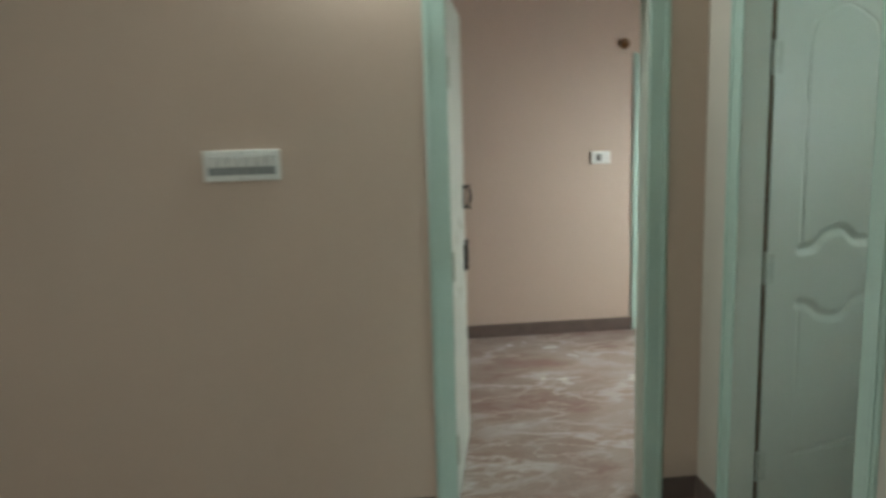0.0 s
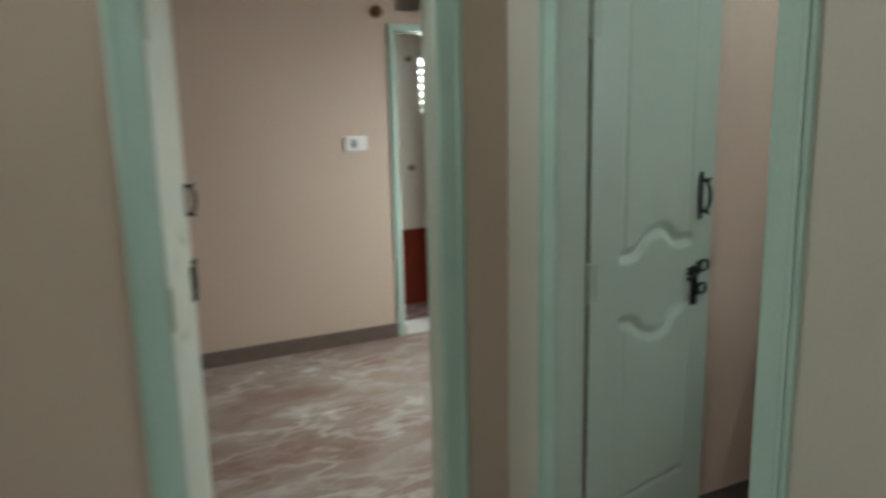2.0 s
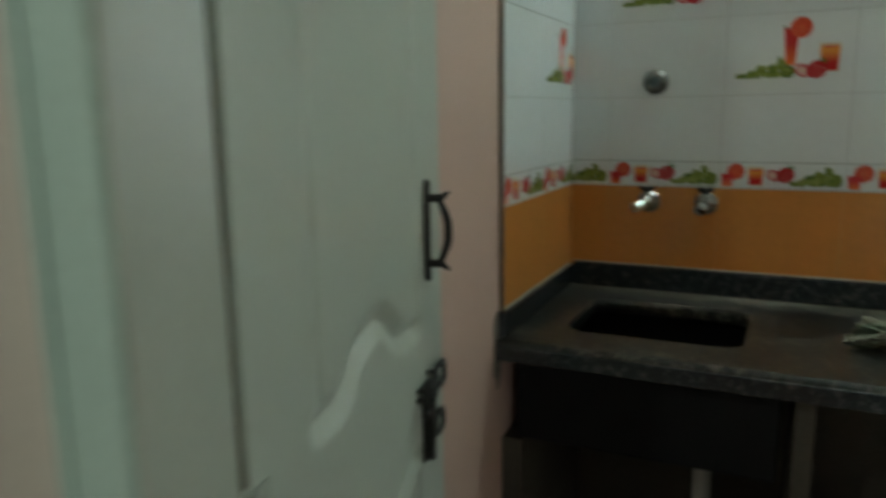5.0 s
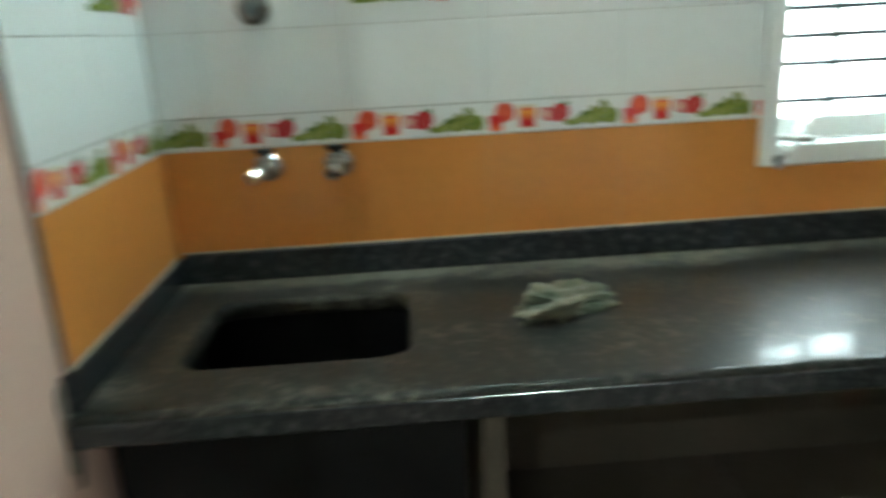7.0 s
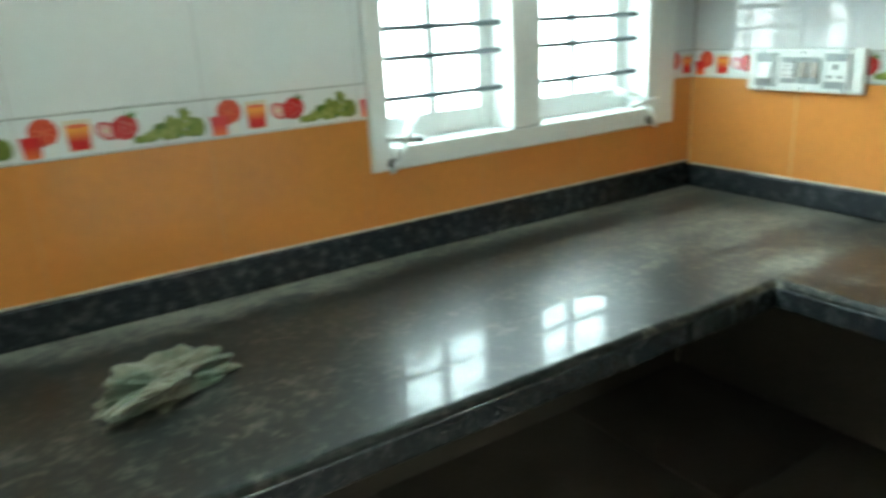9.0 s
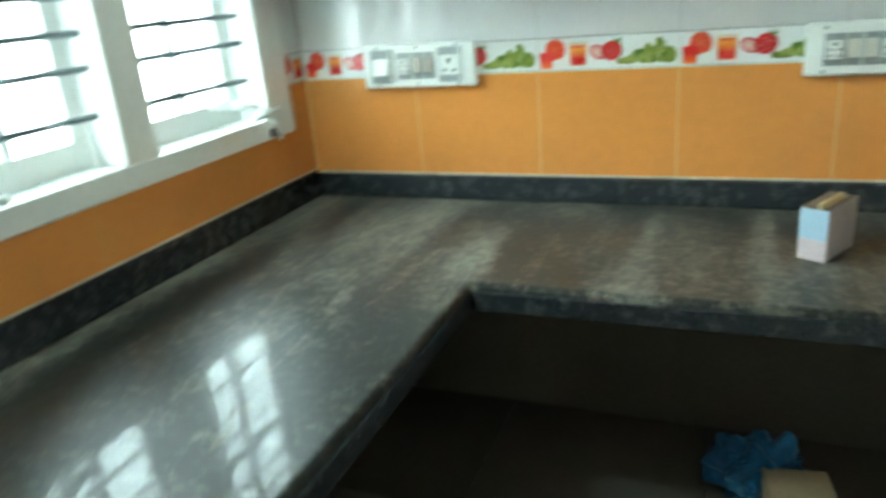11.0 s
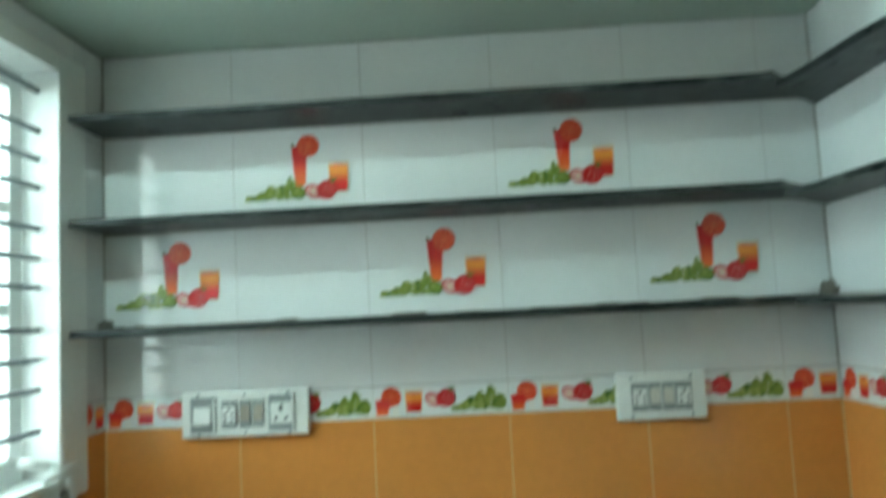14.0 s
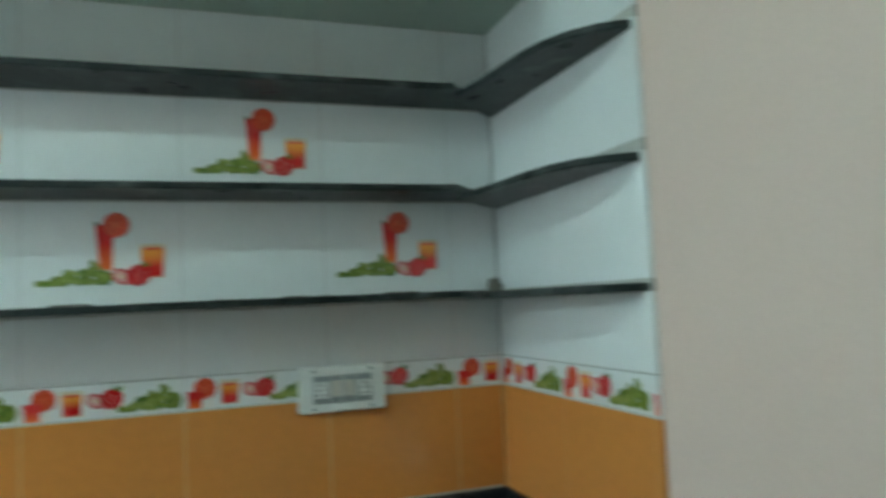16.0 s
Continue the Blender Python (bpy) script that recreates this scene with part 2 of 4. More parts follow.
def floor_material():
    """Polished reddish stone floor: grey-pink clouds, branching pale veins, a film of dust."""
    m = material("red_marble", (0.255, 0.158, 0.130), 0.22, vary=0.3, scale=2.6, fine=70, bump=0.02, second=(0.335, 0.275, 0.245), mix_lo=0.36, mix_hi=0.62)
    n, l = m.node_tree.nodes, m.node_tree.links
    shader = n["Principled BSDF"]
    pos = n.new("ShaderNodeNewGeometry")
    lay_out = n.new("ShaderNodeMapping")
    lay_out.inputs["Rotation"].default_value, lay_out.inputs["Scale"].default_value = (0, 0, radians(-28)), (0.75, 1.7, 1.0)
    l.new(pos.outputs["Position"], lay_out.inputs["Vector"])

    def cloud(scale, detail, rough, distortion):
        q = n.new("ShaderNodeTexNoise")
        q.inputs["Scale"].default_value, q.inputs["Detail"].default_value = scale, detail
        q.inputs["Roughness"].default_value, q.inputs["Distortion"].default_value = rough, distortion
        l.new(lay_out.outputs["Vector"], q.inputs["Vector"])
        return q.outputs["Fac"]

    def ranged(socket, lo, hi, low, top):
        q = n.new("ShaderNodeMapRange")
        q.inputs["From Min"].default_value, q.inputs["From Max"].default_value = lo, hi
        q.inputs["To Min"].default_value, q.inputs["To Max"].default_value = low, top
        l.new(socket, q.inputs["Value"])
        return q.outputs["Result"]

    def joined(kind, a, c):
        q = n.new("ShaderNodeMath")
        q.operation = kind
        for k, v in enumerate((a, c)):
            if isinstance(v, float):
                q.inputs[k].default_value = v
            else:
                l.new(v, q.inputs[k])
        return q.outputs[0]

    def vein(scale, detail, rough, distortion, width, strength, level):
        off = joined("ABSOLUTE", joined("SUBTRACT", cloud(scale, detail, rough, distortion), level), 0.0)
        return ranged(off, 0.0, width, strength, 0.0)

    def tinted(socket, amount, colour):
        mix = n.new("ShaderNodeMix")
        mix.data_type = "RGBA"
        mix.inputs["B"].default_value = (*colour, 1)
        l.new(amount, mix.inputs["Factor"])
        l.new(socket, mix.inputs["A"])
        return mix.outputs["Result"]

    base = shader.inputs["Base Color"].links[0].from_socket
    patchy = ranged(cloud(1.1, 3, 0.5, 0.2), 0.40, 0.58, 0.15, 1.0)
    main = joined("MULTIPLY", vein(1.35, 9, 0.62, 0.25, 0.030, 0.6, 0.5), patchy)
    branch = joined("MULTIPLY", vein(2.9, 8, 0.6, 0.3, 0.022, 0.38, 0.47), patchy)
    haze = ranged(cloud(1.7, 7, 0.65, 0.4), 0.52, 0.68, 0.0, 0.55)
    base = tinted(base, haze, (0.42, 0.37, 0.34))
    base = tinted(base, joined("MAXIMUM", main, branch), (0.62, 0.575, 0.54))
    l.new(base, shader.inputs["Base Color"])
    return m


floor_stone = floor_material()


def glass_material():
    m = bpy.data.materials.new("window_glass")
    m.use_nodes = True
    b = m.node_tree.nodes["Principled BSDF"]
    b.inputs["Transmission Weight"].default_value, b.inputs["Roughness"].default_value, b.inputs["IOR"].default_value = 1.0, 0.08, 1.1
    return m


glass = glass_material()


def glow_material(name, colour, strength):
    m = bpy.data.materials.new(name)
    m.use_nodes = True
    n = m.node_tree.nodes
    e = n.new("ShaderNodeEmission")
    e.inputs["Color"].default_value, e.inputs["Strength"].default_value = (*colour, 1), strength
    m.node_tree.links.new(e.outputs[0], n["Material Output"].inputs["Surface"])
    return m


hazy_sky = glow_material("hazy_sky", (0.88, 1.0, 1.0), 10.5)


# ---- mesh helpers ----
def finish(name, bm, mat, parent=None, smooth=False, bevel=0.0, segments=2):
    me = bpy.data.meshes.new(name)
    bmesh.ops.recalc_face_normals(bm, faces=bm.faces)
    bm.to_mesh(me)
    bm.free()
    for m in (mat if isinstance(mat, (list, tuple)) else [mat]):
        me.materials.append(m)
    if smooth:
        me.polygons.foreach_set("use_smooth", [True] * len(me.polygons))
    ob = new(name, me)
    if parent:
        ob.parent = parent
    if bevel:
        mod = ob.modifiers.new("bevel", "BEVEL")
        mod.width, mod.segments, mod.limit_method = bevel, segments, "ANGLE"
    return ob


def part(name, bm, mat, parent, label="", **kw):
    ob = finish(name, bm, mat, parent, **kw)
    return tagged(ob, label) if label else ob


def box(bm, x0, x1, y0, y1, z0, z1, index=0):
    v = [bm.verts.new(p) for p in ((x0, y0, z0), (x1, y0, z0), (x1, y1, z0), (x0, y1, z0), (x0, y0, z1), (x1, y0, z1), (x1, y1, z1), (x0, y1, z1))]
    for f in ((0, 3, 2, 1), (4, 5, 6, 7), (0, 1, 5, 4), (1, 2, 6, 5), (2, 3, 7, 6), (3, 0, 4, 7)):
        bm.faces.new([v[i] for i in f]).material_index = index
    return v


def boxes(*rows):
    bm = bmesh.new()
    for r in rows:
        box(bm, *r)
    return bm


def rod(bm, a, b, r0, r1=None, seg=16, index=0):
    """A round bar from a to b."""
    a, b = Vector(a), Vector(b)
    m = Matrix.Translation((a + b) / 2) @ (b - a).to_track_quat("Z", "Y").to_matrix().to_4x4()
    out = bmesh.ops.create_cone(bm, cap_ends=True, segments=seg, radius1=r0, radius2=r0 if r1 is None else r1, depth=(b - a).length, matrix=m)
    for f in {f for v in out["verts"] for f in v.link_faces}:
        f.material_index = index


def tube(bm, points, r, seg=8):
    """A bar bent along points."""
    for a, b in zip(points, points[1:]):
        rod(bm, a, b, r, seg=seg)
    for p in points[1:-1]:
        bmesh.ops.create_icosphere(bm, subdivisions=1, radius=r, matrix=Matrix.Translation(p))


def prism(bm, outline, lift, base=0.0):
    """A flat outline in x and z, raised from y = -base to y = -lift."""
    low = [bm.verts.new((x, -base, z)) for x, z in outline]
    top = [bm.verts.new((x, -lift, z)) for x, z in outline]
    bm.faces.new(top)
    bm.faces.new(low[::-1])
    for i in range(len(outline)):
        j = (i + 1) % len(outline)
        bm.faces.new((low[i], low[j], top[j], top[i]))


def thing(name, m, label, category, group=""):
    ob = new(name)
    ob.empty_display_size = 0.05
    ob.matrix_world = m
    return tagged(ob, label, category, group)


def structure(name, bm, mat, label, category="wall", **kw):
    return tagged(finish(name, bm, mat, **kw), label, category, kind="structure")


# ---- structure ----
XE, XW, XH, YS, YN, YA, YB = 3.93, 2.287, 2.18, 0.826, 3.17, 3.28, 3.395
BACK, TOP = 5.87, 2.9
structure("floor", boxes((-2.6, 4.25, -2.6, 7.0, -0.12, 0.0)), floor_stone, "polished reddish marble floor with pale veins and dust", "floor")
structure("ceiling", boxes((-2.8, 4.4, -2.8, 7.1, TOP, TOP + 0.12)), ceiling_paint, "plain pale painted ceiling", "ceiling")
structure("wall_hall_north", boxes((-2.6, 1.065, YA, YB, 0, TOP), (1.065, 2.02, YA, YB, 2.21, TOP), (2.02, XW, YA, YB, 0, TOP)), wall_paint, "smooth peach painted wall with a doorway to the bedroom")
structure("wall_kitchen_west", boxes((XH, XW, -2.6, 2.225, 0, TOP), (XH, XW, 2.225, 3.085, 2.21, TOP), (XH, XW, 3.085, YA, 0, TOP)), pale_paint, "pale beige painted wall with the kitchen doorway")
north_wall = structure("wall_kitchen_north", boxes((XW, 4.13, YN, YB, 0, TOP)), pink_paint, "pinkish painted kitchen wall, tiled above the counter")
south_wall = structure("wall_kitchen_south", boxes((XW, 4.13, YS - 0.12, YS, 0, TOP)), pale_paint, "tiled kitchen wall with stone shelves")
east_wall = structure("wall_kitchen_east", boxes((XE, 4.03, YS, 0.95, 0, TOP), (XE, 4.03, 0.95, 1.80, 0, 1.14), (XE, 4.03, 0.95, 1.80, 2.04, TOP), (XE, 4.03, 1.80, YN, 0, TOP)), pale_paint, "tiled kitchen wall with a window over the counter")
structure("wall_bedroom_back", boxes((-1.1, 2.92, BACK, BACK + 0.115, 0, TOP), (2.92, 3.75, BACK, BACK + 0.115, 2.12, 2.2), (2.92, 3.75, BACK, BACK + 0.115, 2.75, TOP), (3.75, 4.13, BACK, BACK + 0.115, 0, TOP)), wall_paint, "peach painted bedroom wall with a bathroom doorway and a loft opening")
structure("wall_bedroom_west", boxes((-1.2, -1.1, YB, 7.0, 0, TOP)), wall_paint, "plain peach painted bedroom wall")
structure("wall_bedroom_east", boxes((4.13, 4.25, YB, 4.05, 0, TOP), (4.13, 4.25, 4.05, 5.25, 0, 0.9), (4.13, 4.25, 4.05, 5.25, 2.1, TOP), (4.13, 4.25, 5.25, 7.0, 0, TOP)), wall_paint, "peach painted bedroom wall with a window opening")
structure("wall_bath_back", boxes((2.5, 3.43, 6.65, 6.75, 0, TOP), (3.43, 3.59, 6.65, 6.75, 0, 1.53), (3.43, 3.59, 6.65, 6.75, 1.97, TOP), (3.59, 4.13, 6.65, 6.75, 0, TOP)), pale_paint, "pale bathroom wall with a small louvred window")
structure("wall_bath_west", boxes((2.6, 2.7, BACK + 0.115, 6.65, 0, 2.15)), pale_paint, "plain pale bathroom wall")
structure("loft_floor_bath", boxes((2.7, 4.13, BACK + 0.115, 6.65, 2.15, 2.2)), cement, "rough cement slab of the bathroom loft", "slab")
structure("wall_hall_south", boxes((-2.6, 2.18, -2.6, -2.48, 0, TOP)), wall_paint, "plain peach painted hall wall")
# The opening is assumed, out of view, to let in the hall's light.
structure("wall_hall_west", boxes((-2.72, -2.6, -2.6, -2.1, 0, TOP), (-2.72, -2.6, -2.1, 0.1, 0, 0.85), (-2.72, -2.6, -2.1, 0.1, 2.35, TOP), (-2.72, -2.6, 0.1, YB, 0, TOP)), wall_paint, "plain peach painted hall wall with an assumed, unseen window opening")
structure("wall_kitchen_west_plaster", boxes((XW + 0.0005, XW + 0.004, 1.456, 2.215, 0, TOP - 0.01)), kitchen_paint, "pinkish beige plaster on the kitchen side of the wall", "wall")
structure("loft_slab", boxes((XW + 0.002, XE - 0.002, YS + 0.002, 1.275, 2.08, 2.16)), loft_paint, "pale green painted loft slab above the shelves", "slab", bevel=0.004)
structure("baseboard_bedroom", boxes((-1.1, 2.878, BACK - 0.012, BACK, 0, 0.1)), skirting_stone, "dark brown stone skirting", "baseboard", bevel=0.002)
structure("baseboard_hall", boxes((2.025, XH, YA - 0.012, YA, 0, 0.095), (XH - 0.012, XH, 3.092, YA - 0.012, 0, 0.095)), skirting_stone, "dark brown stone skirting", "baseboard", bevel=0.002)
structure("baseboard_hall_wall", boxes((-2.6, 1.06, YA - 0.012, YA, 0, 0.095)), skirting_stone, "dark brown stone skirting", "baseboard", bevel=0.002)
structure("baseboard_kitchen", boxes((XW, 3.30, YN - 0.012, YN, 0, 0.095)), skirting_stone, "dark brown stone skirting", "baseboard", bevel=0.002)


structure("backdrop", boxes((7.0, 7.05, -7.0, 14.0, -0.1, 6.0)), hazy_sky, "plain bright hazy sky outside the window", "backdrop")
structure("trim_tile_edge", boxes((3.3475, 3.3515, YN - 0.0108, YN, 0.982, 2.08)), skirting_stone, "thin brown edge where paint meets tiles", "trim")


# ---- doors ----
def door_frame(name, m, width, depth, height, label, w=0.085):
    """A timber frame; the opening runs along local x, the depth along local y."""
    f = thing(name, m, label, "door frame")
    f["kind"] = "structure"
    for nm, row in (("jamb", (0, w, 0, depth, 0, height)), ("jamb", (width - w, width, 0, depth, 0, height)), ("head", (w, width - w, 0, depth, height - w, height))):
        part(nm, boxes(row), frame_paint, f, bevel=0.006)
    # Thin facings in paler door paint imitate the glossy reflection on the reveals.
    for nm, row in (("pale_reveal", (w, w + 0.004, depth * 0.06, depth * 0.97, 0, height - w)), ("pale_reveal", (width - w - 0.004, width - w, depth * 0.06, depth * 0.97, 0, height - w))):
        part(nm, boxes(row), door_paint, f, bevel=0.003)
    for nm, row in (("bead", (0.012, 0.026, -0.006, 0, 0, height)), ("bead", (width - 0.026, width - 0.012, -0.006, 0, 0, height))):
        part(nm, boxes(row), frame_paint, f, bevel=0.003)
    return f


def wave(points, steps=6):
    """A smooth line through points (Catmull-Rom)."""
    out, p = [], [points[0], *points, points[-1]]
    for i in range(1, len(p) - 2):
        for k in range(steps):
            t = k / steps
            out.append(tuple(0.5 * (2 * p[i][c] + (p[i + 1][c] - p[i - 1][c]) * t + (2 * p[i - 1][c] - 5 * p[i][c] + 4 * p[i + 1][c] - p[i + 2][c]) * t * t + (3 * p[i][c] - p[i - 1][c] - 3 * p[i + 1][c] + p[i + 2][c]) * t ** 3) for c in (0, 1)))
    return out + [points[-1]]


def moulded_skin(d, width, height, lines, panels):
    """The moulded front of a leaf. Lines: (points, width, depth) of carved grooves; panels: names and outlines."""
    cell = 0.004
    nx, nz = round(width / cell), round((height - 0.016) / cell)
    X, Z = np.meshgrid(np.linspace(0.004, width - 0.004, nx), np.linspace(0.016, height - 0.004, nz))
    depth = np.zeros_like(X)
    for pts, w, h in lines:
        far = np.full_like(X, 9.0)
        for (x0, z0), (x1, z1) in zip(pts, pts[1:]):
            ux, uz = x1 - x0, z1 - z0
            t = np.clip(((X - x0) * ux + (Z - z0) * uz) / max(ux * ux + uz * uz, 1e-9), 0, 1)
            far = np.minimum(far, np.hypot(X - x0 - t * ux, Z - z0 - t * uz))
        u = np.clip(far / (w / 2), 0, 1)
        depth = np.maximum(depth, h * np.clip(1.1 * (1 - u), 0, 1))
    cx, cz = (X[:-1, :-1] + X[1:, 1:]) / 2, (Z[:-1, :-1] + Z[1:, 1:]) / 2
    owner = np.zeros(cx.shape, int)
    for k, (nm, outline) in enumerate(panels):
        inside = np.zeros(cx.shape, bool)
        for (x0, z0), (x1, z1) in zip(outline, outline[1:] + outline[:1]):
            if z0 != z1:
                inside ^= ((z0 > cz) != (z1 > cz)) & (cx < (x1 - x0) * (cz - z0) / (z1 - z0) + x0)
        owner[inside] = k + 1
    index = np.arange(X.size).reshape(X.shape)
    quads = np.stack([index[:-1, :-1], index[:-1, 1:], index[1:, 1:], index[1:, :-1]], -1)
    points = np.stack([X.ravel(), -0.013 + depth.ravel(), Z.ravel()], -1)
    for k, nm in enumerate(["face", *[p[0] for p in panels]]):
        q = quads[owner == k]
        used, back = np.unique(q, return_inverse=True)
        me = bpy.data.meshes.new(nm)
        me.from_pydata(points[used].tolist(), [], back.reshape(-1, 4).tolist())
        me.polygons.foreach_set("use_smooth", [True] * len(me.polygons))
        me.materials.append(door_paint)
        new(nm, me).parent = d


def door_leaf(name, m, width, height, label, plate=0.07):
    """A moulded leaf: hinged at local x = 0, its face towards local -y."""
    d = thing(name, m, label, "door")
    bm = boxes((0, width, 0, 0.034, 0.012, height))
    for row in ((0, 0.0042, -0.013, 0, 0.012, height), (width - 0.0042, width, -0.013, 0, 0.012, height), (0.0042, width - 0.0042, -0.013, 0, 0.012, 0.0162), (0.0042, width - 0.0042, -0.013, 0, height - 0.0042, height)):
        box(bm, *row)
    part("leaf", bm, door_paint, d)
    k = width / 0.57
    fit_line = lambda pts: [(x * k, z) for x, z in pts]
    arch = wave(fit_line([(0.145, 1.86), (0.165, 1.925), (0.20, 1.95), (0.235, 1.968), (0.297, 1.99), (0.36, 1.968), (0.39, 1.95), (0.425, 1.925), (0.45, 1.86)]))
    crest = wave(fit_line([(0.143, 1.098), (0.20, 1.104), (0.245, 1.148), (0.31, 1.166), (0.345, 1.155), (0.388, 1.121), (0.452, 1.118)]))
    trough = wave(fit_line([(0.147, 0.885), (0.19, 0.878), (0.24, 0.84), (0.30, 0.826), (0.345, 0.836), (0.384, 0.88), (0.45, 0.908)]))
    foot = fit_line([(0.147, 0.285), (0.45, 0.305)])
    moulded_skin(d, width, height, [
        (crest, 0.054, 0.0120), (trough, 0.054, 0.0120), ([crest[0], *arch, crest[-1]], 0.016, 0.004),
        ([trough[0], foot[0]], 0.014, 0.0028), ([trough[-1], foot[1]], 0.014, 0.0028), (foot, 0.03, 0.005),
    ], [("upper_panel", arch + crest[::-1]), ("lower_panel", foot + trough[::-1])])
    # Dark strip stands in for the shade in the gap between leaf and jamb.
    part("gap_shade", boxes((-0.014, -0.0005, -0.006, 0.032, 0.012, height)), cork_brown, d, "dark strip imitating the shaded gap at the hinge side")
    # pull handle
    hx, hz, f = width - 0.070, 1.257, -0.013
    h = part("pull_handle", boxes((hx - 0.0095, hx + 0.0095, f - 0.007, f, hz - plate, hz + plate)), iron, d, "black iron pull handle", bevel=0.003)
    bm = bmesh.new()
    bow = wave([(f - 0.022, 0.049), (f - 0.029, 0.034), (f - 0.035, 0.016), (f - 0.036, 0.0), (f - 0.035, -0.016), (f - 0.029, -0.034), (f - 0.022, -0.049)], 3)
    for (y0, z0), (y1, z1) in zip(bow, bow[1:]):
        r0, r1 = (0.0048 + 0.0022 * math.cos(z / 0.049 * math.pi / 2) for z in (z0, z1))
        rod(bm, (hx + 0.003, y0, hz + z0), (hx + 0.003, y1, hz + z1), r0, r1, 10)
    for t in (1, -1):
        rod(bm, (hx, f - 0.004, hz + t * 0.05), (hx + 0.003, f - 0.028, hz + t * 0.051), 0.0065, 0.006, 10)
        rod(bm, (hx + 0.003, f - 0.025, hz + t * 0.050), (hx + 0.003, f - 0.038, hz + t * 0.061), 0.0058, 0.0018, 8)
        bmesh.ops.create_icosphere(bm, subdivisions=2, radius=0.0095, matrix=Matrix.Translation((hx, f - 0.004, hz + t * plate)) @ Matrix.Diagonal((1, 0.5, 1, 1)))
    part("grip", bm, iron, h, smooth=True)
    # sliding bolt with its keeper rings
    bz = 0.965
    b = part("door_bolt", boxes((hx - 0.034, hx - 0.010, f - 0.005, f, bz - 0.075, bz + 0.055)), iron, d, "black iron sliding door bolt", bevel=0.002)
    bm = bmesh.new()
    rod(bm, (hx - 0.022, f - 0.012, bz - 0.07), (hx - 0.022, f - 0.012, bz + 0.05), 0.007)
    tube(bm, [(hx - 0.068, f - 0.020, bz + 0.022), (hx - 0.045, f - 0.020, bz + 0.026), (hx - 0.022, f - 0.014, bz + 0.034)], 0.0062)
    part("bolt_rod", bm, iron, b, smooth=True)
    for x, z, w, t in ((hx - 0.030, bz + 0.044, 0.022, 0.015), (hx + 0.016, bz + 0.058, 0.021, 0.017), (hx + 0.010, bz - 0.020, 0.018, 0.017)):
        bm = bmesh.new()
        ring = [(x + sx * (w - 0.006 * q), z + sz * (t - 0.006 * (1 - q))) for sx, sz, order in ((1, 1, (0, 1)), (-1, 1, (1, 0)), (-1, -1, (0, 1)), (1, -1, (1, 0))) for q in order]
        for (x0, z0), (x1, z1) in zip(ring, ring[1:] + ring[:1]):
            rod(bm, (x0, f - 0.014, z0), (x1, f - 0.014, z1), 0.0048, seg=8)
            bmesh.ops.create_icosphere(bm, subdivisions=1, radius=0.0048, matrix=Matrix.Translation((x1, f - 0.014, z1)))
        for t2 in (1, -1):
            rod(bm, (x - w + 0.002, f - 0.014, z + t2 * t * 0.5), (x - w + 0.002, f, z + t2 * t * 0.5), 0.0045, seg=8)
        part("bolt_staple", bm, iron, b, smooth=True)
    for z in (0.25, 1.035, 1.80):
        bm = bmesh.new()
        rod(bm, (-0.008, f - 0.002, z - 0.06), (-0.008, f - 0.002, z + 0.06), 0.009)
        box(bm, 0, 0.028, f - 0.003, f, z - 0.058, z + 0.058)
        part("hinge", bm, hinge_metal, d, "painted steel hinge")
    return d


door_frame("door_frame_bedroom", pose(1.065, YA - 0.012, 0), 0.96, 0.10, 2.21, "pale green painted timber frame of the bedroom doorway")
door_frame("door_frame_kitchen", pose(XH - 0.012, 3.09, 0, 0, 0, -90), 0.87, 0.112, 2.21, "pale green painted timber frame of the kitchen doorway")
door_leaf("kitchen_door", pose(2.302, 3.0275, 0, 0, 0, 7.5), 0.57, 2.12, "cream-green moulded kitchen door standing open against the pink wall")
door_leaf("bedroom_door", pose(1.152, 3.37, 0, 0, 0, 78.2), 0.755, 2.12, "cream-green moulded bedroom door standing open", 0.05)
door_frame("door_frame_bath", pose(2.855, BACK - 0.012, 0), 0.895, 0.10, 2.12, "pale green painted timber frame of the bathroom doorway", 0.052)
structure("threshold_bath", boxes((2.93, 3.69, BACK + 0.005, BACK + 0.11, 0, 0.07)), white_paint, "pale stone threshold of the bathroom", "threshold", bevel=0.004)
structure("dado_bath", boxes((2.7, 4.13, 6.635, 6.65, 0.0, 0.62)), red_tile, "dark red glazed tile dado in the bathroom", "wall tiles")

# ---- bathroom window ----
bw = thing("window_bath", pose(3.51, 6.70, 1.75), "small white louvred bathroom window with bright glass slats", "window")
bw["kind"] = "structure"
for nm, row in (("window_frame", (-0.08, -0.070, -0.05, 0.03, -0.22, 0.22)), ("window_frame", (0.070, 0.08, -0.05, 0.03, -0.22, 0.22)), ("window_sill", (-0.070, 0.070, -0.05, 0.03, -0.22, -0.208)), ("window_head", (-0.070, 0.070, -0.05, 0.03, 0.208, 0.22))):
    part(nm, boxes(row), white_paint, bw)
for i in range(7):
    slat = part("slat", boxes((-0.070, 0.070, -0.003, 0.003, -0.034, 0.034)), white_paint, bw)
    slat.matrix_basis = pose(0, 0, -0.18 + 0.06 * i, 70)
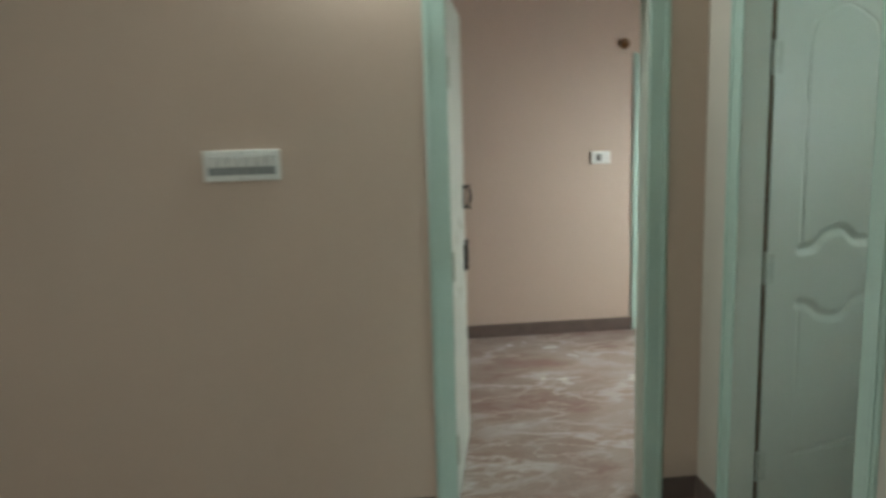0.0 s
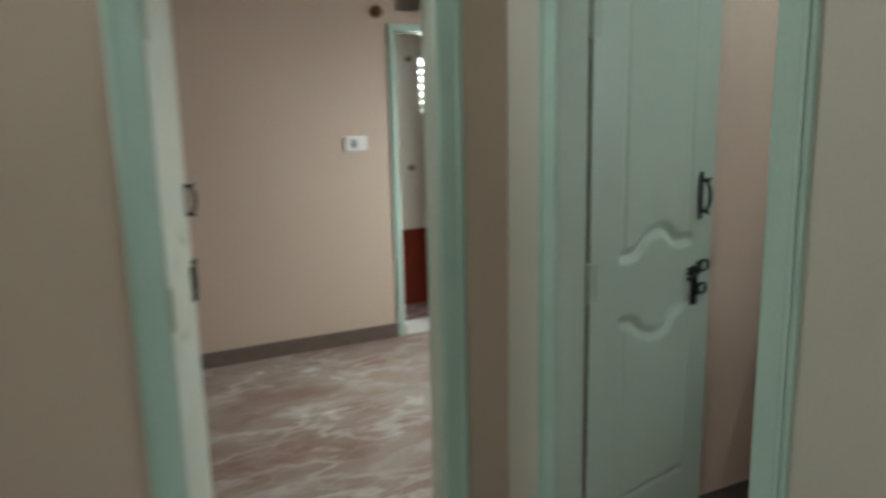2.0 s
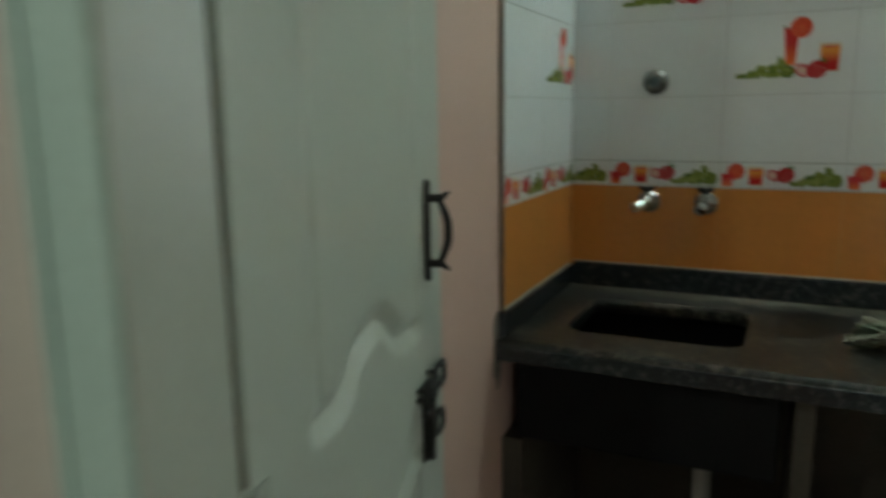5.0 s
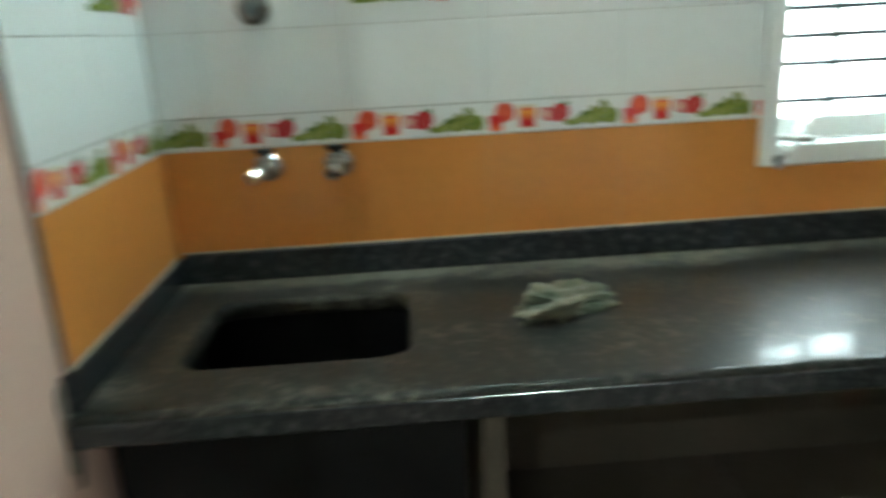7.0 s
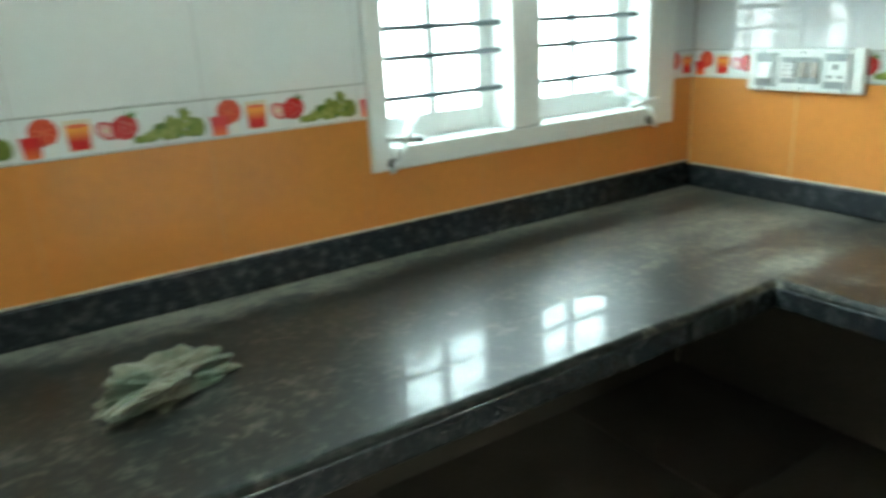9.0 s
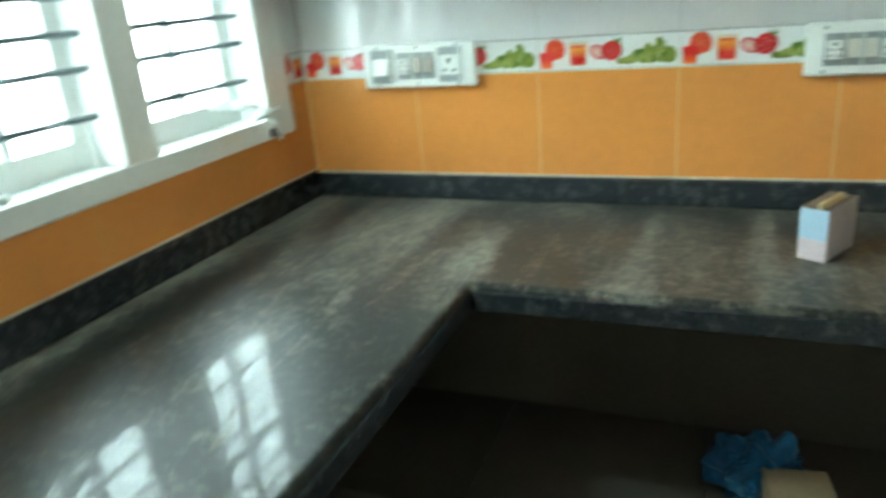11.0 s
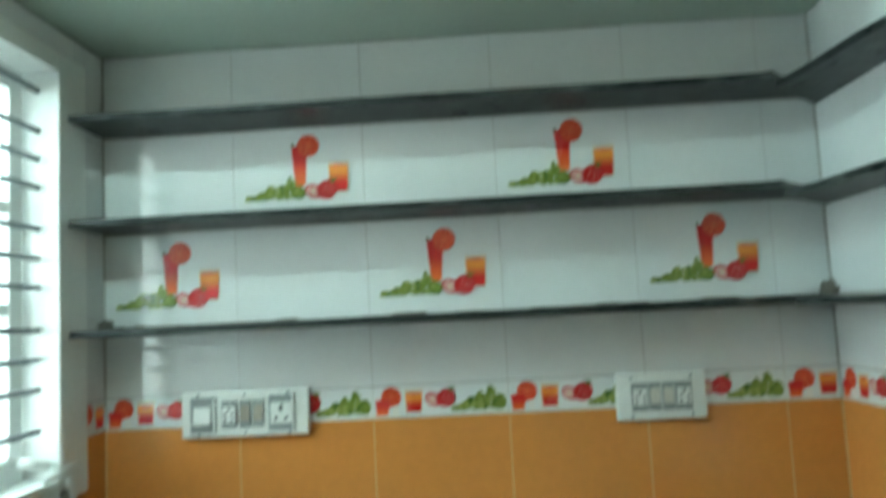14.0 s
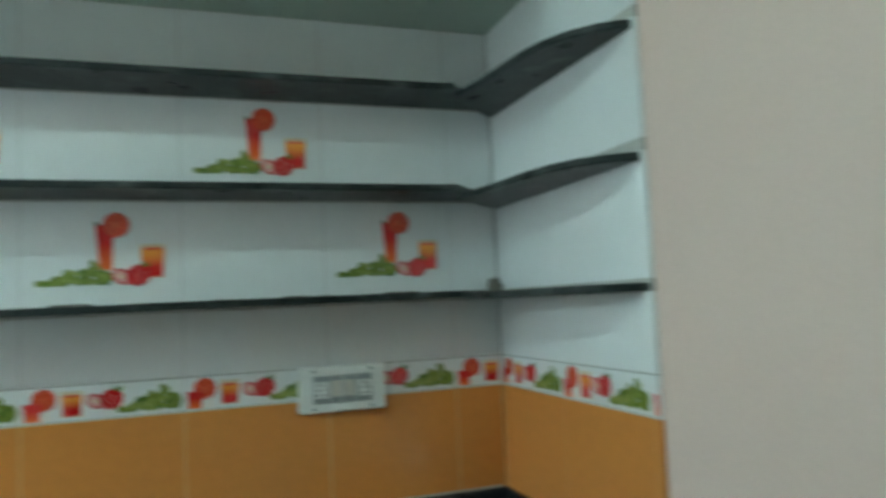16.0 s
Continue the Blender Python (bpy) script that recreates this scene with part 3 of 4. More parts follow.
for x, z in ((3.353, 1.96), (3.351, 1.115)):
    fitting = thing("wall_fitting", pose(x, 6.65, z), "small brown pipe fitting on the bathroom wall", "pipe fitting", "bathroom pipe fittings")
    bm = bmesh.new()
    rod(bm, (0, 0, 0), (0, -0.008, 0), 0.026, 0.022, 20)
    part("flange", bm, brass, fitting)
    bm = bmesh.new()
    rod(bm, (0, -0.008, 0), (0, -0.04, -0.004), 0.013, 0.012, 16)
    part("stub", bm, brass, fitting)

# ---- kitchen window ----
win = thing("window_1", pose(XE, 1.375, 1.575), "white painted two-light window with dark horizontal security bars", "window")
win["kind"] = "structure"
# local x runs out through the wall, y along it
W0, W1, H0, H1 = -0.463, 0.455, -0.468, 0.455
for nm, row in (("window_frame", (-0.012, 0.068, W0, W0 + 0.105, H0, H1)), ("window_frame", (-0.012, 0.068, W1 - 0.045, W1, H0, H1)), ("window_sill", (-0.012, 0.068, W0 + 0.105, W1 - 0.045, H0, H0 + 0.048)), ("window_head", (-0.012, 0.068, W0 + 0.105, W1 - 0.045, H1 - 0.045, H1)), ("mullion", (-0.012, 0.068, 0.0, 0.085, H0 + 0.048, H1 - 0.045))):
    part(nm, boxes(row), white_paint, win, bevel=0.004)
for a, b in ((W0 + 0.105, 0.0), (0.085, W1 - 0.045)):
    for z in (1.248, 1.331, 1.391, 1.451, 1.537, 1.597, 1.657, 1.743, 1.803, 1.863, 1.949):
        bm = bmesh.new()
        rod(bm, (0.034, a - 0.004, z - 1.575), (0.034, b + 0.004, z - 1.575), 0.0062, seg=10)
        part("security_bar", bm, steel_bar, win, smooth=True)
    lo, hi, mid = H0 + 0.048, H1 - 0.045, (a + b) / 2
    sash = part("sash", boxes((0.070, 0.095, a - 0.01, a + 0.035, lo - 0.03, hi + 0.02), (0.070, 0.095, b - 0.035, b + 0.01, lo - 0.03, hi + 0.02), (0.070, 0.095, a + 0.035, b - 0.035, lo - 0.03, lo + 0.05), (0.070, 0.095, a + 0.035, b - 0.035, hi - 0.04, hi + 0.02)), white_paint, win, bevel=0.003)
    part("glazing_bar", boxes((0.073, 0.092, mid - 0.011, mid + 0.011, lo + 0.05, hi - 0.04)), white_paint, sash)
    for z in (-0.081, 0.125):
        part("glazing_bar", boxes((0.074, 0.091, a + 0.035, b - 0.035, z - 0.011, z + 0.011)), white_paint, sash)
    pane = part("pane", boxes((0.081, 0.085, a + 0.036, b - 0.036, lo + 0.051, hi - 0.041)), glass, sash)
    pane.visible_shadow = False
for y, side in ((0.385, 1), (-0.34, -1)):
    bm = bmesh.new()
    arm = [(0.085, y - side * 0.085, H0 + 0.098), (0.03, y - side * 0.055, H0 + 0.094), (-0.012, y - side * 0.02, H0 + 0.082), (-0.034, y + side * 0.005, H0 + 0.055), (-0.036, y + side * 0.022, H0 + 0.022), (-0.028, y + side * 0.034, H0 + 0.002)]
    for k, (p, q) in enumerate(zip(arm, arm[1:])):
        rod(bm, p, q, 0.0105 - 0.001 * k, 0.0095 - 0.001 * k, 12)
        bmesh.ops.create_icosphere(bm, subdivisions=2, radius=0.0098 - 0.001 * k, matrix=Matrix.Translation(q))
    rod(bm, (-0.020, y - side * 0.045, H0 + 0.060), (-0.030, y + side * 0.040, H0 + 0.070), 0.0085, 0.006, 10)
    stay = part("casement_stay", bm, white_paint, win, "white painted casement stay", smooth=True)
    bm = bmesh.new()
    rod(bm, (-0.012, y + side * 0.026, H0 + 0.016), (-0.030, y + side * 0.026, H0 + 0.016), 0.011)
    part("stay_pin", bm, worn_chrome, stay, "steel pin of the casement stay")

# ---- worktop, upstand, supports ----
TOPZ = 0.92


def worktop():
    bm = bmesh.new()
    outer = [(XW, YS), (XE, YS), (XE, YN), (3.315, YN), (3.315, 1.34), (XW, 1.34)]
    hole, r = [], 0.05
    for cx, cy, a in ((3.46 + r, 2.65 + r, 180), (3.77 - r, 2.65 + r, 270), (3.77 - r, 3.04 - r, 0), (3.46 + r, 3.04 - r, 90)):
        for k in range(6):
            t = radians(a + 18 * k)
            hole.append((cx + r * math.cos(t), cy + r * math.sin(t)))
    edges = []
    for loop in (outer, hole):
        vs = [bm.verts.new((x, y, TOPZ)) for x, y in loop]
        edges += [bm.edges.new((vs[i], vs[(i + 1) % len(vs)])) for i in range(len(vs))]
    bmesh.ops.triangle_fill(bm, use_beauty=True, use_dissolve=False, edges=edges)
    out = bmesh.ops.extrude_face_region(bm, geom=bm.faces[:])
    bmesh.ops.translate(bm, vec=(0, 0, -0.038), verts=[g for g in out["geom"] if isinstance(g, bmesh.types.BMVert)])
    return finish("worktop", bm, granite, bevel=0.012, segments=4)


top_slab = tagged(worktop(), "dusty black granite worktop in an L round the kitchen", "worktop")
part("nosing", boxes((3.311, 3.316, 1.336, YN - 0.002, TOPZ - 0.05, TOPZ - 0.012)), granite_edge, top_slab, "dark rounded front edge", bevel=0.004)
part("nosing", boxes((XW + 0.002, 3.3105, 1.339, 1.345, TOPZ - 0.05, TOPZ - 0.012)), granite_edge, top_slab, "dark rounded front edge", bevel=0.004)
UP = 0.981
tagged(finish("upstand_east", boxes((XE - 0.02, XE, YS + 0.02, YN - 0.02, TOPZ, UP + 0.009)), granite_edge, bevel=0.004), "black granite upstand along the orange tiles", "upstand", kind="structure")
tagged(finish("upstand_south", boxes((XW, XE - 0.0, YS, YS + 0.02, TOPZ, UP)), granite_edge, bevel=0.004), "black granite upstand along the orange tiles", "upstand", kind="structure")
tagged(finish("upstand_north", boxes((3.33, XE, YN - 0.02, YN, TOPZ, UP)), granite_edge, bevel=0.004), "black granite upstand along the orange tiles", "upstand", kind="structure")
tagged(finish("upstand_west", boxes((XW, XW + 0.02, YS + 0.02, 1.34, TOPZ, UP)), granite_edge, bevel=0.004), "black granite upstand along the orange tiles", "upstand", kind="structure")

for nm, row in (("trim_caulk_south", (XW + 0.02, XE - 0.02, YS, YS + 0.0125, UP, UP + 0.0045)), ("trim_caulk_north", (3.352, XE - 0.02, YN - 0.0125, YN, UP, UP + 0.0045)), ("trim_caulk_east", (XE - 0.0125, XE, YS + 0.02, YN - 0.02, UP + 0.009, UP + 0.0125))):
    structure(nm, boxes(row), caulk, "thin pale cement joint on top of the stone upstand", "trim")


def mortar_patch():
    """Rough mortar where the worktop runs into the painted wall."""
    rnd = random.Random(11)
    ring = []
    for i in range(22):
        a = 2 * math.pi * i / 22
        k = 1 + rnd.uniform(-0.22, 0.22)
        ring.append((3.330 + 0.022 * k * math.cos(a), 0.895 + 0.085 * k * math.sin(a)))
    bm = bmesh.new()
    prism(bm, ring, 0.005, -0.002)
    ob = structure("trim_mortar_patch", bm, cement, "broken grey mortar edge where worktop meets the wall", "trim")
    ob.location.y = YN


mortar_patch()


def sink():
    s = thing("sink", pose(3.615, 2.85, 0), "black stone kitchen sink set under the worktop", "sink")
    t, z0, z1 = 0.025, 0.66, TOPZ - 0.04
    for nm, row in (("basin_wall", (-0.24, -0.24 + t, -0.285, 0.285, z0, z1)), ("basin_wall", (0.24 - t, 0.24, -0.285, 0.285, z0, z1)), ("basin_wall", (-0.24 + t, 0.24 - t, -0.285, -0.285 + t, z0, z1)), ("basin_wall", (-0.24 + t, 0.24 - t, 0.285 - t, 0.285, z0, z1)), ("basin_floor", (-0.24 + t, 0.24 - t, -0.285 + t, 0.285 - t, z0, z0 + t))):
        part(nm, boxes(row), sink_stone, s, bevel=0.006)
    bm = bmesh.new()
    rod(bm, (0, -0.12, z0 + t), (0, -0.12, z0 + t + 0.004), 0.035)
    part("drain", bm, chrome, s, "round steel drain")
    bm = bmesh.new()
    tube(bm, [(0, -0.12, z0), (0, -0.12, 0.4), (0.05, -0.12, 0.3), (0.2, -0.12, 0.25)], 0.022, 12)
    part("waste_pipe", bm, pvc, s, "grey plastic waste pipe", smooth=True)


sink()
for nm, row, lab in (("support_slab", (3.36, XE, YN - 0.05, YN, 0, 0.66), "rough stone slab carrying the worktop"), ("support_slab", (3.37, XE - 0.02, 2.50, 2.54, 0, TOPZ - 0.039), "rough stone slab carrying the worktop"), ("support_slab", (3.55, 3.59, YS + 0.02, 1.28, 0, 0.34), "rough stone slab carrying the lower shelf"), ("support_slab", (2.60, 2.64, YS + 0.02, 1.28, 0, 0.34), "rough stone slab carrying the lower shelf")):
    tagged(finish(nm, boxes(row), shelf_stone, bevel=0.004), lab.replace("rough stone", "rough grey-brown stone"), "slab", "stone slabs under the worktop")
structure("panel_under_worktop_east", boxes((XE - 0.02, XE, YS + 0.03, YN - 0.055, 0, TOPZ - 0.04)), shelf_stone, "dark brown stone lining under the worktop", "panel")
structure("panel_under_worktop_south", boxes((XW, XE - 0.02, YS, YS + 0.02, 0, TOPZ - 0.04)), shelf_stone, "dark brown stone lining under the worktop", "panel")
low_shelf = thing("lower_shelf", pose(0, 0, 0.34), "dusty dark brown stone shelf under the worktop", "shelf")
for row in ((XW, 2.917, YS + 0.02, 1.30, 0, 0.03), (2.920, 3.40, YS + 0.02, 1.30, 0, 0.03), (3.403, XE - 0.02, YS + 0.02, 1.30, 0, 0.03), (3.403, XE - 0.02, 1.303, 1.90, 0, 0.03), (3.403, XE - 0.02, 1.903, 2.498, 0, 0.03)):
    part("slab", boxes(row), shelf_stone, low_shelf, bevel=0.004)


# ---- stone shelves ----
def stone_shelf(z):
    """A shelf along the wall that turns the corner and ends in a curve."""
    sh = thing("stone_shelf", pose(0, 0, z), "dark rough-edged stone wall shelf with a curved end", "shelf", "stone shelves above the worktop")
    cut = [(2.45, 0.995), (2.40, 0.94), (XW, YS)]
    long = [(XE, YS), (XE, 0.985), (2.50, 0.985), (2.47, 0.988), *cut]
    short = [(2.449, 0.997), (2.437, 1.03), (2.428, 1.09), (2.422, 1.16), (2.415, 1.25), (2.402, 1.32), (2.378, 1.375), (2.345, 1.415), (2.315, 1.438), (XW, 1.448), (XW, YS + 0.002), (2.399, 0.942)]
    for nm, line in (("slab", long), ("end_slab", short)):
        bm = bmesh.new()
        f = bm.faces.new([bm.verts.new((x, y, 0)) for x, y in line])
        out = bmesh.ops.extrude_face_region(bm, geom=[f])
        bmesh.ops.translate(bm, vec=(0, 0, 0.015), verts=[g for g in out["geom"] if isinstance(g, bmesh.types.BMVert)])
        part(nm, bm, slate, sh, bevel=0.003).location.z = (-0.021 if z > 1.5 else -0.005) if nm == "end_slab" else 0.0
    rnd = random.Random(int(z * 1000))
    bm = bmesh.new()
    at = 2.50
    while at < XE - 0.05:
        step = rnd.uniform(0.02, 0.09)
        if rnd.random() < 0.7:
            high = rnd.uniform(0.002, 0.007)
            for q in box(bm, at, min(at + step, XE - 0.02), YS + 0.0095, YS + 0.0095 + rnd.uniform(0.006, 0.014), 0.0145, 0.0145 + high):
                if q.co.y > YS + 0.012:
                    q.co.z = min(q.co.z, 0.0155)
        at += step
    part("mortar", bm, cement, sh, "crumbly mortar along the wall")["kind"] = "stuff"
    return sh


for z in (1.430, 1.662, 1.887):
    stone_shelf(z)


# ---- switchboards ----
def switchboard(name, m, width, height, modules, label, group=""):
    """Plate in local x and z, facing local -y. Modules: kind, centre and width."""
    s = thing(name, m, label, "switchboard", group)
    part("box_plate", boxes((-width / 2, width / 2, -0.016, 0, -height / 2, height / 2)), plastic, s, bevel=0.005)
    f, hh = -0.016, height * 0.30

    def dots(parent, x, z, rows):
        for dx, dz, r in rows:
            bm = bmesh.new()
            rod(bm, (x + dx, f - 0.0086, z + dz), (x + dx, f - 0.006, z + dz), r, seg=12)
            part("pin_hole", bm, black_hole, parent)

    def screw(x, z, r=0.0034):
        bm = bmesh.new()
        rod(bm, (x, f - 0.002, z), (x, f, z), r, seg=10)
        part("screw", bm, steel_bar, s, "dark screw")

    for kind, x, w in modules:
        tall = hh * 1.3 if kind in ("power_switch", "power_socket") else hh
        cradle = part("surround", boxes((x - w / 2, x + w / 2, f - 0.003, f, -tall, tall)), plastic_grey, s, "grey module surround", bevel=0.001)
        if kind == "switch":
            bm = bmesh.new()
            for q in box(bm, x - w * 0.40, x + w * 0.40, f - 0.009, f - 0.003, -hh * 0.50, hh * 0.62):
                if q.co.z > 0 and q.co.y < f - 0.004:
                    q.co.y += 0.005
            part("rocker", bm, plastic_taupe if width > 0.2 else plastic_ivory, cradle, "rocker switch", bevel=0.001)
        elif kind == "row_switch":
            # Rocker set high: the bare grey below it imitates the rocker's shadow.
            bm = bmesh.new()
            for q in box(bm, x - w * 0.44, x + w * 0.44, f - 0.010, f - 0.003, -hh * 0.15, hh * 0.95):
                if q.co.z < 0 and q.co.y < f - 0.004:
                    q.co.y += 0.004
            part("rocker", bm, plastic, cradle, "white rocker switch", bevel=0.002)
        elif kind == "dimmer":
            bm = bmesh.new()
            rod(bm, (x, f - 0.003, 0), (x, f - 0.016, 0), w * 0.36, w * 0.30, 20)
            part("knob", bm, plastic_grey, cradle, "grey dimmer knob", bevel=0.001)
        elif kind == "power_switch":
            bm = bmesh.new()
            for q in box(bm, x - w * 0.36, x + w * 0.30, f - 0.013, f - 0.003, -tall * 0.50, tall * 0.45):
                if q.co.z > 0 and q.co.y < f - 0.004:
                    q.co.y += 0.006
            part("rocker", bm, plastic, cradle, "large white rocker switch", bevel=0.002)
            part("ridge", boxes((x + w * 0.38, x + w * 0.46, f - 0.006, f - 0.003, -tall * 0.9, tall * 0.9)), plastic, cradle)
            screw(x - w * 0.2, tall * 1.12), screw(x - w * 0.2, -tall * 1.12)
        else:
            o = part("socket", boxes((x - w * 0.40, x + w * 0.40, f - 0.0075, f - 0.003, -tall * 0.58, tall * 0.58)), plastic, cradle, "white three-pin socket", bevel=0.001)
            if kind == "power_socket":
                dots(o, x, 0, ((0, tall * 0.30, 0.0046), (0, tall * 0.18, 0.0040), (-w * 0.2, -tall * 0.30, 0.0040), (w * 0.2, -tall * 0.30, 0.0040)))
                part("ridge", boxes((x + w * 0.42, x + w * 0.49, f - 0.008, f - 0.003, -tall * 0.95, tall * 0.95)), plastic, cradle)
                screw(x + w * 0.25, tall * 1.12), screw(x + w * 0.3, -tall * 1.12)
            else:
                dots(o, x, 0, ((0, hh * 0.36, 0.0034), (-w * 0.22, hh * 0.02, 0.0028), (w * 0.22, hh * 0.02, 0.0028), (-w * 0.22, -hh * 0.36, 0.0028), (w * 0.22, -hh * 0.36, 0.0028)))
    if width > 0.2:
        screw(0, height * 0.41, 0.003), screw(0, -height * 0.41, 0.003)
    else:
        for sx, sz in ((-1, 1), (1, 1), (-1, -1), (1, -1)):
            screw(sx * 0.33 * width, sz * 0.41 * height, 0.0034)
    return s


facing_north = 180
switchboard("switchboard", pose(3.597, YS + 0.012, 1.246, 0, 0, facing_north), 0.285, 0.1, [("power_switch", -0.092, 0.058), ("socket", -0.034, 0.036), ("switch", 0.002, 0.026), ("switch", 0.030, 0.026), ("power_socket", 0.082, 0.058)], "white kitchen switchboard with two sockets and rocker switches", "kitchen switchboards")
switchboard("switchboard", pose(2.687, YS + 0.012, 1.243, 0, 0, facing_north), 0.193, 0.1, [("socket", -0.047, 0.036), ("switch", -0.0145, 0.026), ("switch", 0.0145, 0.026), ("socket", 0.047, 0.036)], "smaller white switchboard with two sockets and two switches", "kitchen switchboards")
switchboard("switchboard", pose(0.378, YA, 1.472), 0.28, 0.115, [("row_switch", -0.105 + 0.035 * i, 0.0345) for i in range(7)], "white hall switchboard with a row of rocker switches", "house switchboards")
switchboard("switchboard", pose(2.605, BACK, 1.355), 0.15, 0.095, [("dimmer", -0.012, 0.036)], "small white bedroom switch plate with a grey knob", "house switchboards")


# ---- taps ----
def angle_valve(m, label, lean):
    v = thing("angle_valve", m, label, "tap", "taps over the sink")
    bm = bmesh.new()
    for a, c, r0, r1 in ((0, -0.004, 0.031, 0.031), (-0.004, -0.010, 0.030, 0.025), (-0.010, -0.014, 0.025, 0.015)):
        rod(bm, (0, a, 0), (0, c, 0), r0, r1, 28)
    part("flange", bm, worn_chrome, v, smooth=False)
    bm = bmesh.new()
    rod(bm, (0, -0.010, 0), (0, -0.046, 0), 0.0135, seg=20)
    bmesh.ops.create_uvsphere(bm, u_segments=20, v_segments=12, radius=0.018, matrix=Matrix.Translation((0, -0.034, 0.002)))
    rod(bm, (0, -0.034, 0.01), (0, -0.034, 0.032), 0.010, 0.010, 16)
    part("valve_body", bm, worn_chrome, v, smooth=True)
    bm = bmesh.new()
    rod(bm, (-lean * 0.3, -0.040, -0.004), (-lean, -0.064, -0.014), 0.0135, 0.0145, 20)
    part("spout", bm, chrome, v, "bright chrome threaded outlet", bevel=0.001)
    bm = bmesh.new()
    rod(bm, (0, -0.034, 0.030), (0, -0.034, 0.044), 0.013, 0.015, 6)
    for sx in (-1, 1):
        rod(bm, (0, -0.034, 0.037), (sx * 0.021, -0.036, 0.042), 0.007, 0.0055, 10)
    part("knob", bm, iron, v, "dark winged knob")
    return v


angle_valve(pose(XE - 0.012, 2.935, 1.178, 0, 0, -90), "chrome angle valve on the orange tiles", 0.030)
angle_valve(pose(XE - 0.012, 2.781, 1.178, 0, 0, -90), "chrome angle valve on the orange tiles", 0.012)
cap = thing("pipe_cap", pose(XE - 0.012, 2.928, 1.507, 0, 0, -90), "round chrome pipe flange with a plug on white tiles", "pipe cap")
bm = bmesh.new()
rod(bm, (0, 0, 0), (0, -0.010, 0), 0.034, 0.032, 28)
rod(bm, (0, -0.010, 0), (0, -0.018, 0), 0.032, 0.022, 28)
part("flange", bm, worn_chrome, cap, "dull chrome flange")
bm = bmesh.new()
rod(bm, (0, -0.016, 0), (0, -0.03, 0), 0.015, 0.014, 20)
box(bm, -0.006, 0.006, -0.04, -0.03, -0.006, 0.006)
part("plug", bm, steel_bar, cap)


# ---- loose things ----
def crumpled_bag(name, m, size, mat, label, category, seed, puff=0.5):
    bm = bmesh.new()
    bmesh.ops.create_icosphere(bm, subdivisions=5, radius=1.0)
    for v in bm.verts:
        p = v.co.copy()
        d = noise.noise(p * 1.3 + Vector((seed, 0, 0))) * 0.55 + noise.noise(p * 3.3 + Vector((0, seed, 0))) * 0.3 * puff + (noise.ridged_multi_fractal(p * 2.6 + Vector((0, seed, 0)), 1.0, 2.1, 3, 1.0, 2.0) - 1.0) * 0.07 * puff
        v.co = Vector((p.x, p.y, max(p.z, -0.32))) * (0.72 + d)
    for v in bm.verts:
        q = v.co * 4.2 + Vector((seed, seed, 0))
        v.co += v.co.normalized() * (abs(noise.noise(q * 0.8)) * 0.34 + abs(noise.noise(q * 2.1)) * 0.12 - 0.12) * puff
        v.co.z = max(v.co.z, -0.26)
    for v in bm.verts:
        v.co = Vector((v.co.x * size[0], v.co.y * size[1], (v.co.z) * size[2]))
    low = min(v.co.z for v in bm.verts)
    for v in bm.verts:
        v.co.z -= low
    ob = finish(name, bm, mat, smooth=False)
    ob.matrix_world = m
    return tagged(ob, label, category)


crumpled_bag("crumpled_bag", pose(3.60, 2.355, TOPZ, 0, 0, 25), (0.064, 0.112, 0.054), cloth_mat, "crumpled pale green plastic bag lying on the worktop", "plastic bag", 3.0, 1.0)

carton = thing("carton", pose(2.766, 1.132, TOPZ, 0, 0, 152), "small open pale blue and pink carton on the worktop", "carton")
# local x across the front, y towards the wall
for nm, row, mt in (("front_upper", (-0.024, 0.024, 0, 0.002, 0.038, 0.092), carton_blue), ("front_lower", (-0.024, 0.024, 0, 0.002, 0, 0.038), carton_pink), ("side_panel", (-0.024, -0.022, 0.002, 0.11, 0, 0.092), carton_grey), ("side_panel", (0.022, 0.024, 0.002, 0.11, 0, 0.092), carton_grey), ("back_panel", (-0.024, 0.024, 0.11, 0.112, 0, 0.092), carton_grey)):
    part(nm, boxes(row), mt, carton, bevel=0.0006)
part("filling", boxes((-0.0215, 0.002, 0.003, 0.109, 0.002, 0.096)), cork_brown, carton, "dark brown blocks", bevel=0.002)
part("filling", boxes((0.003, 0.011, 0.003, 0.09, 0.002, 0.103)), sponge, carton, "straw-coloured block", bevel=0.002)

part("filling", boxes((0.012, 0.0215, 0.003, 0.109, 0.002, 0.094)), cork_brown, carton, "dark brown blocks", bevel=0.002)
jar = thing("jar", pose(2.515, 1.235, TOPZ), "small amber jar with pinkish lid and yellow label", "jar")
bm = bmesh.new()
rod(bm, (0, 0, 0), (0, 0, 0.05), 0.028, 0.028, 24)
rod(bm, (0, 0, 0.05), (0, 0, 0.058), 0.028, 0.02, 24)
part("body", bm, amber, jar, smooth=False)
bm = bmesh.new()
rod(bm, (0, 0, 0.058), (0, 0, 0.064), 0.02, 0.02, 24)
part("neck", bm, plastic, jar)
bm = bmesh.new()
rod(bm, (0, 0, 0.064), (0, 0, 0.082), 0.023, 0.022, 24)
part("lid", bm, lid_pink, jar, "pinkish screw lid", bevel=0.002)
part("label", boxes((-0.006, 0.024, 0.021, 0.029, 0.012, 0.046)), label_yellow, jar, "bright yellow label", bevel=0.001)

crumpled_bag("plastic_bag", pose(2.80, 1.05, 0.37, 0, 0, 10), (0.12, 0.1, 0.11), blue_bag, "blue plastic bag on the shelf under the worktop", "plastic bag", 8.0, 0.8)
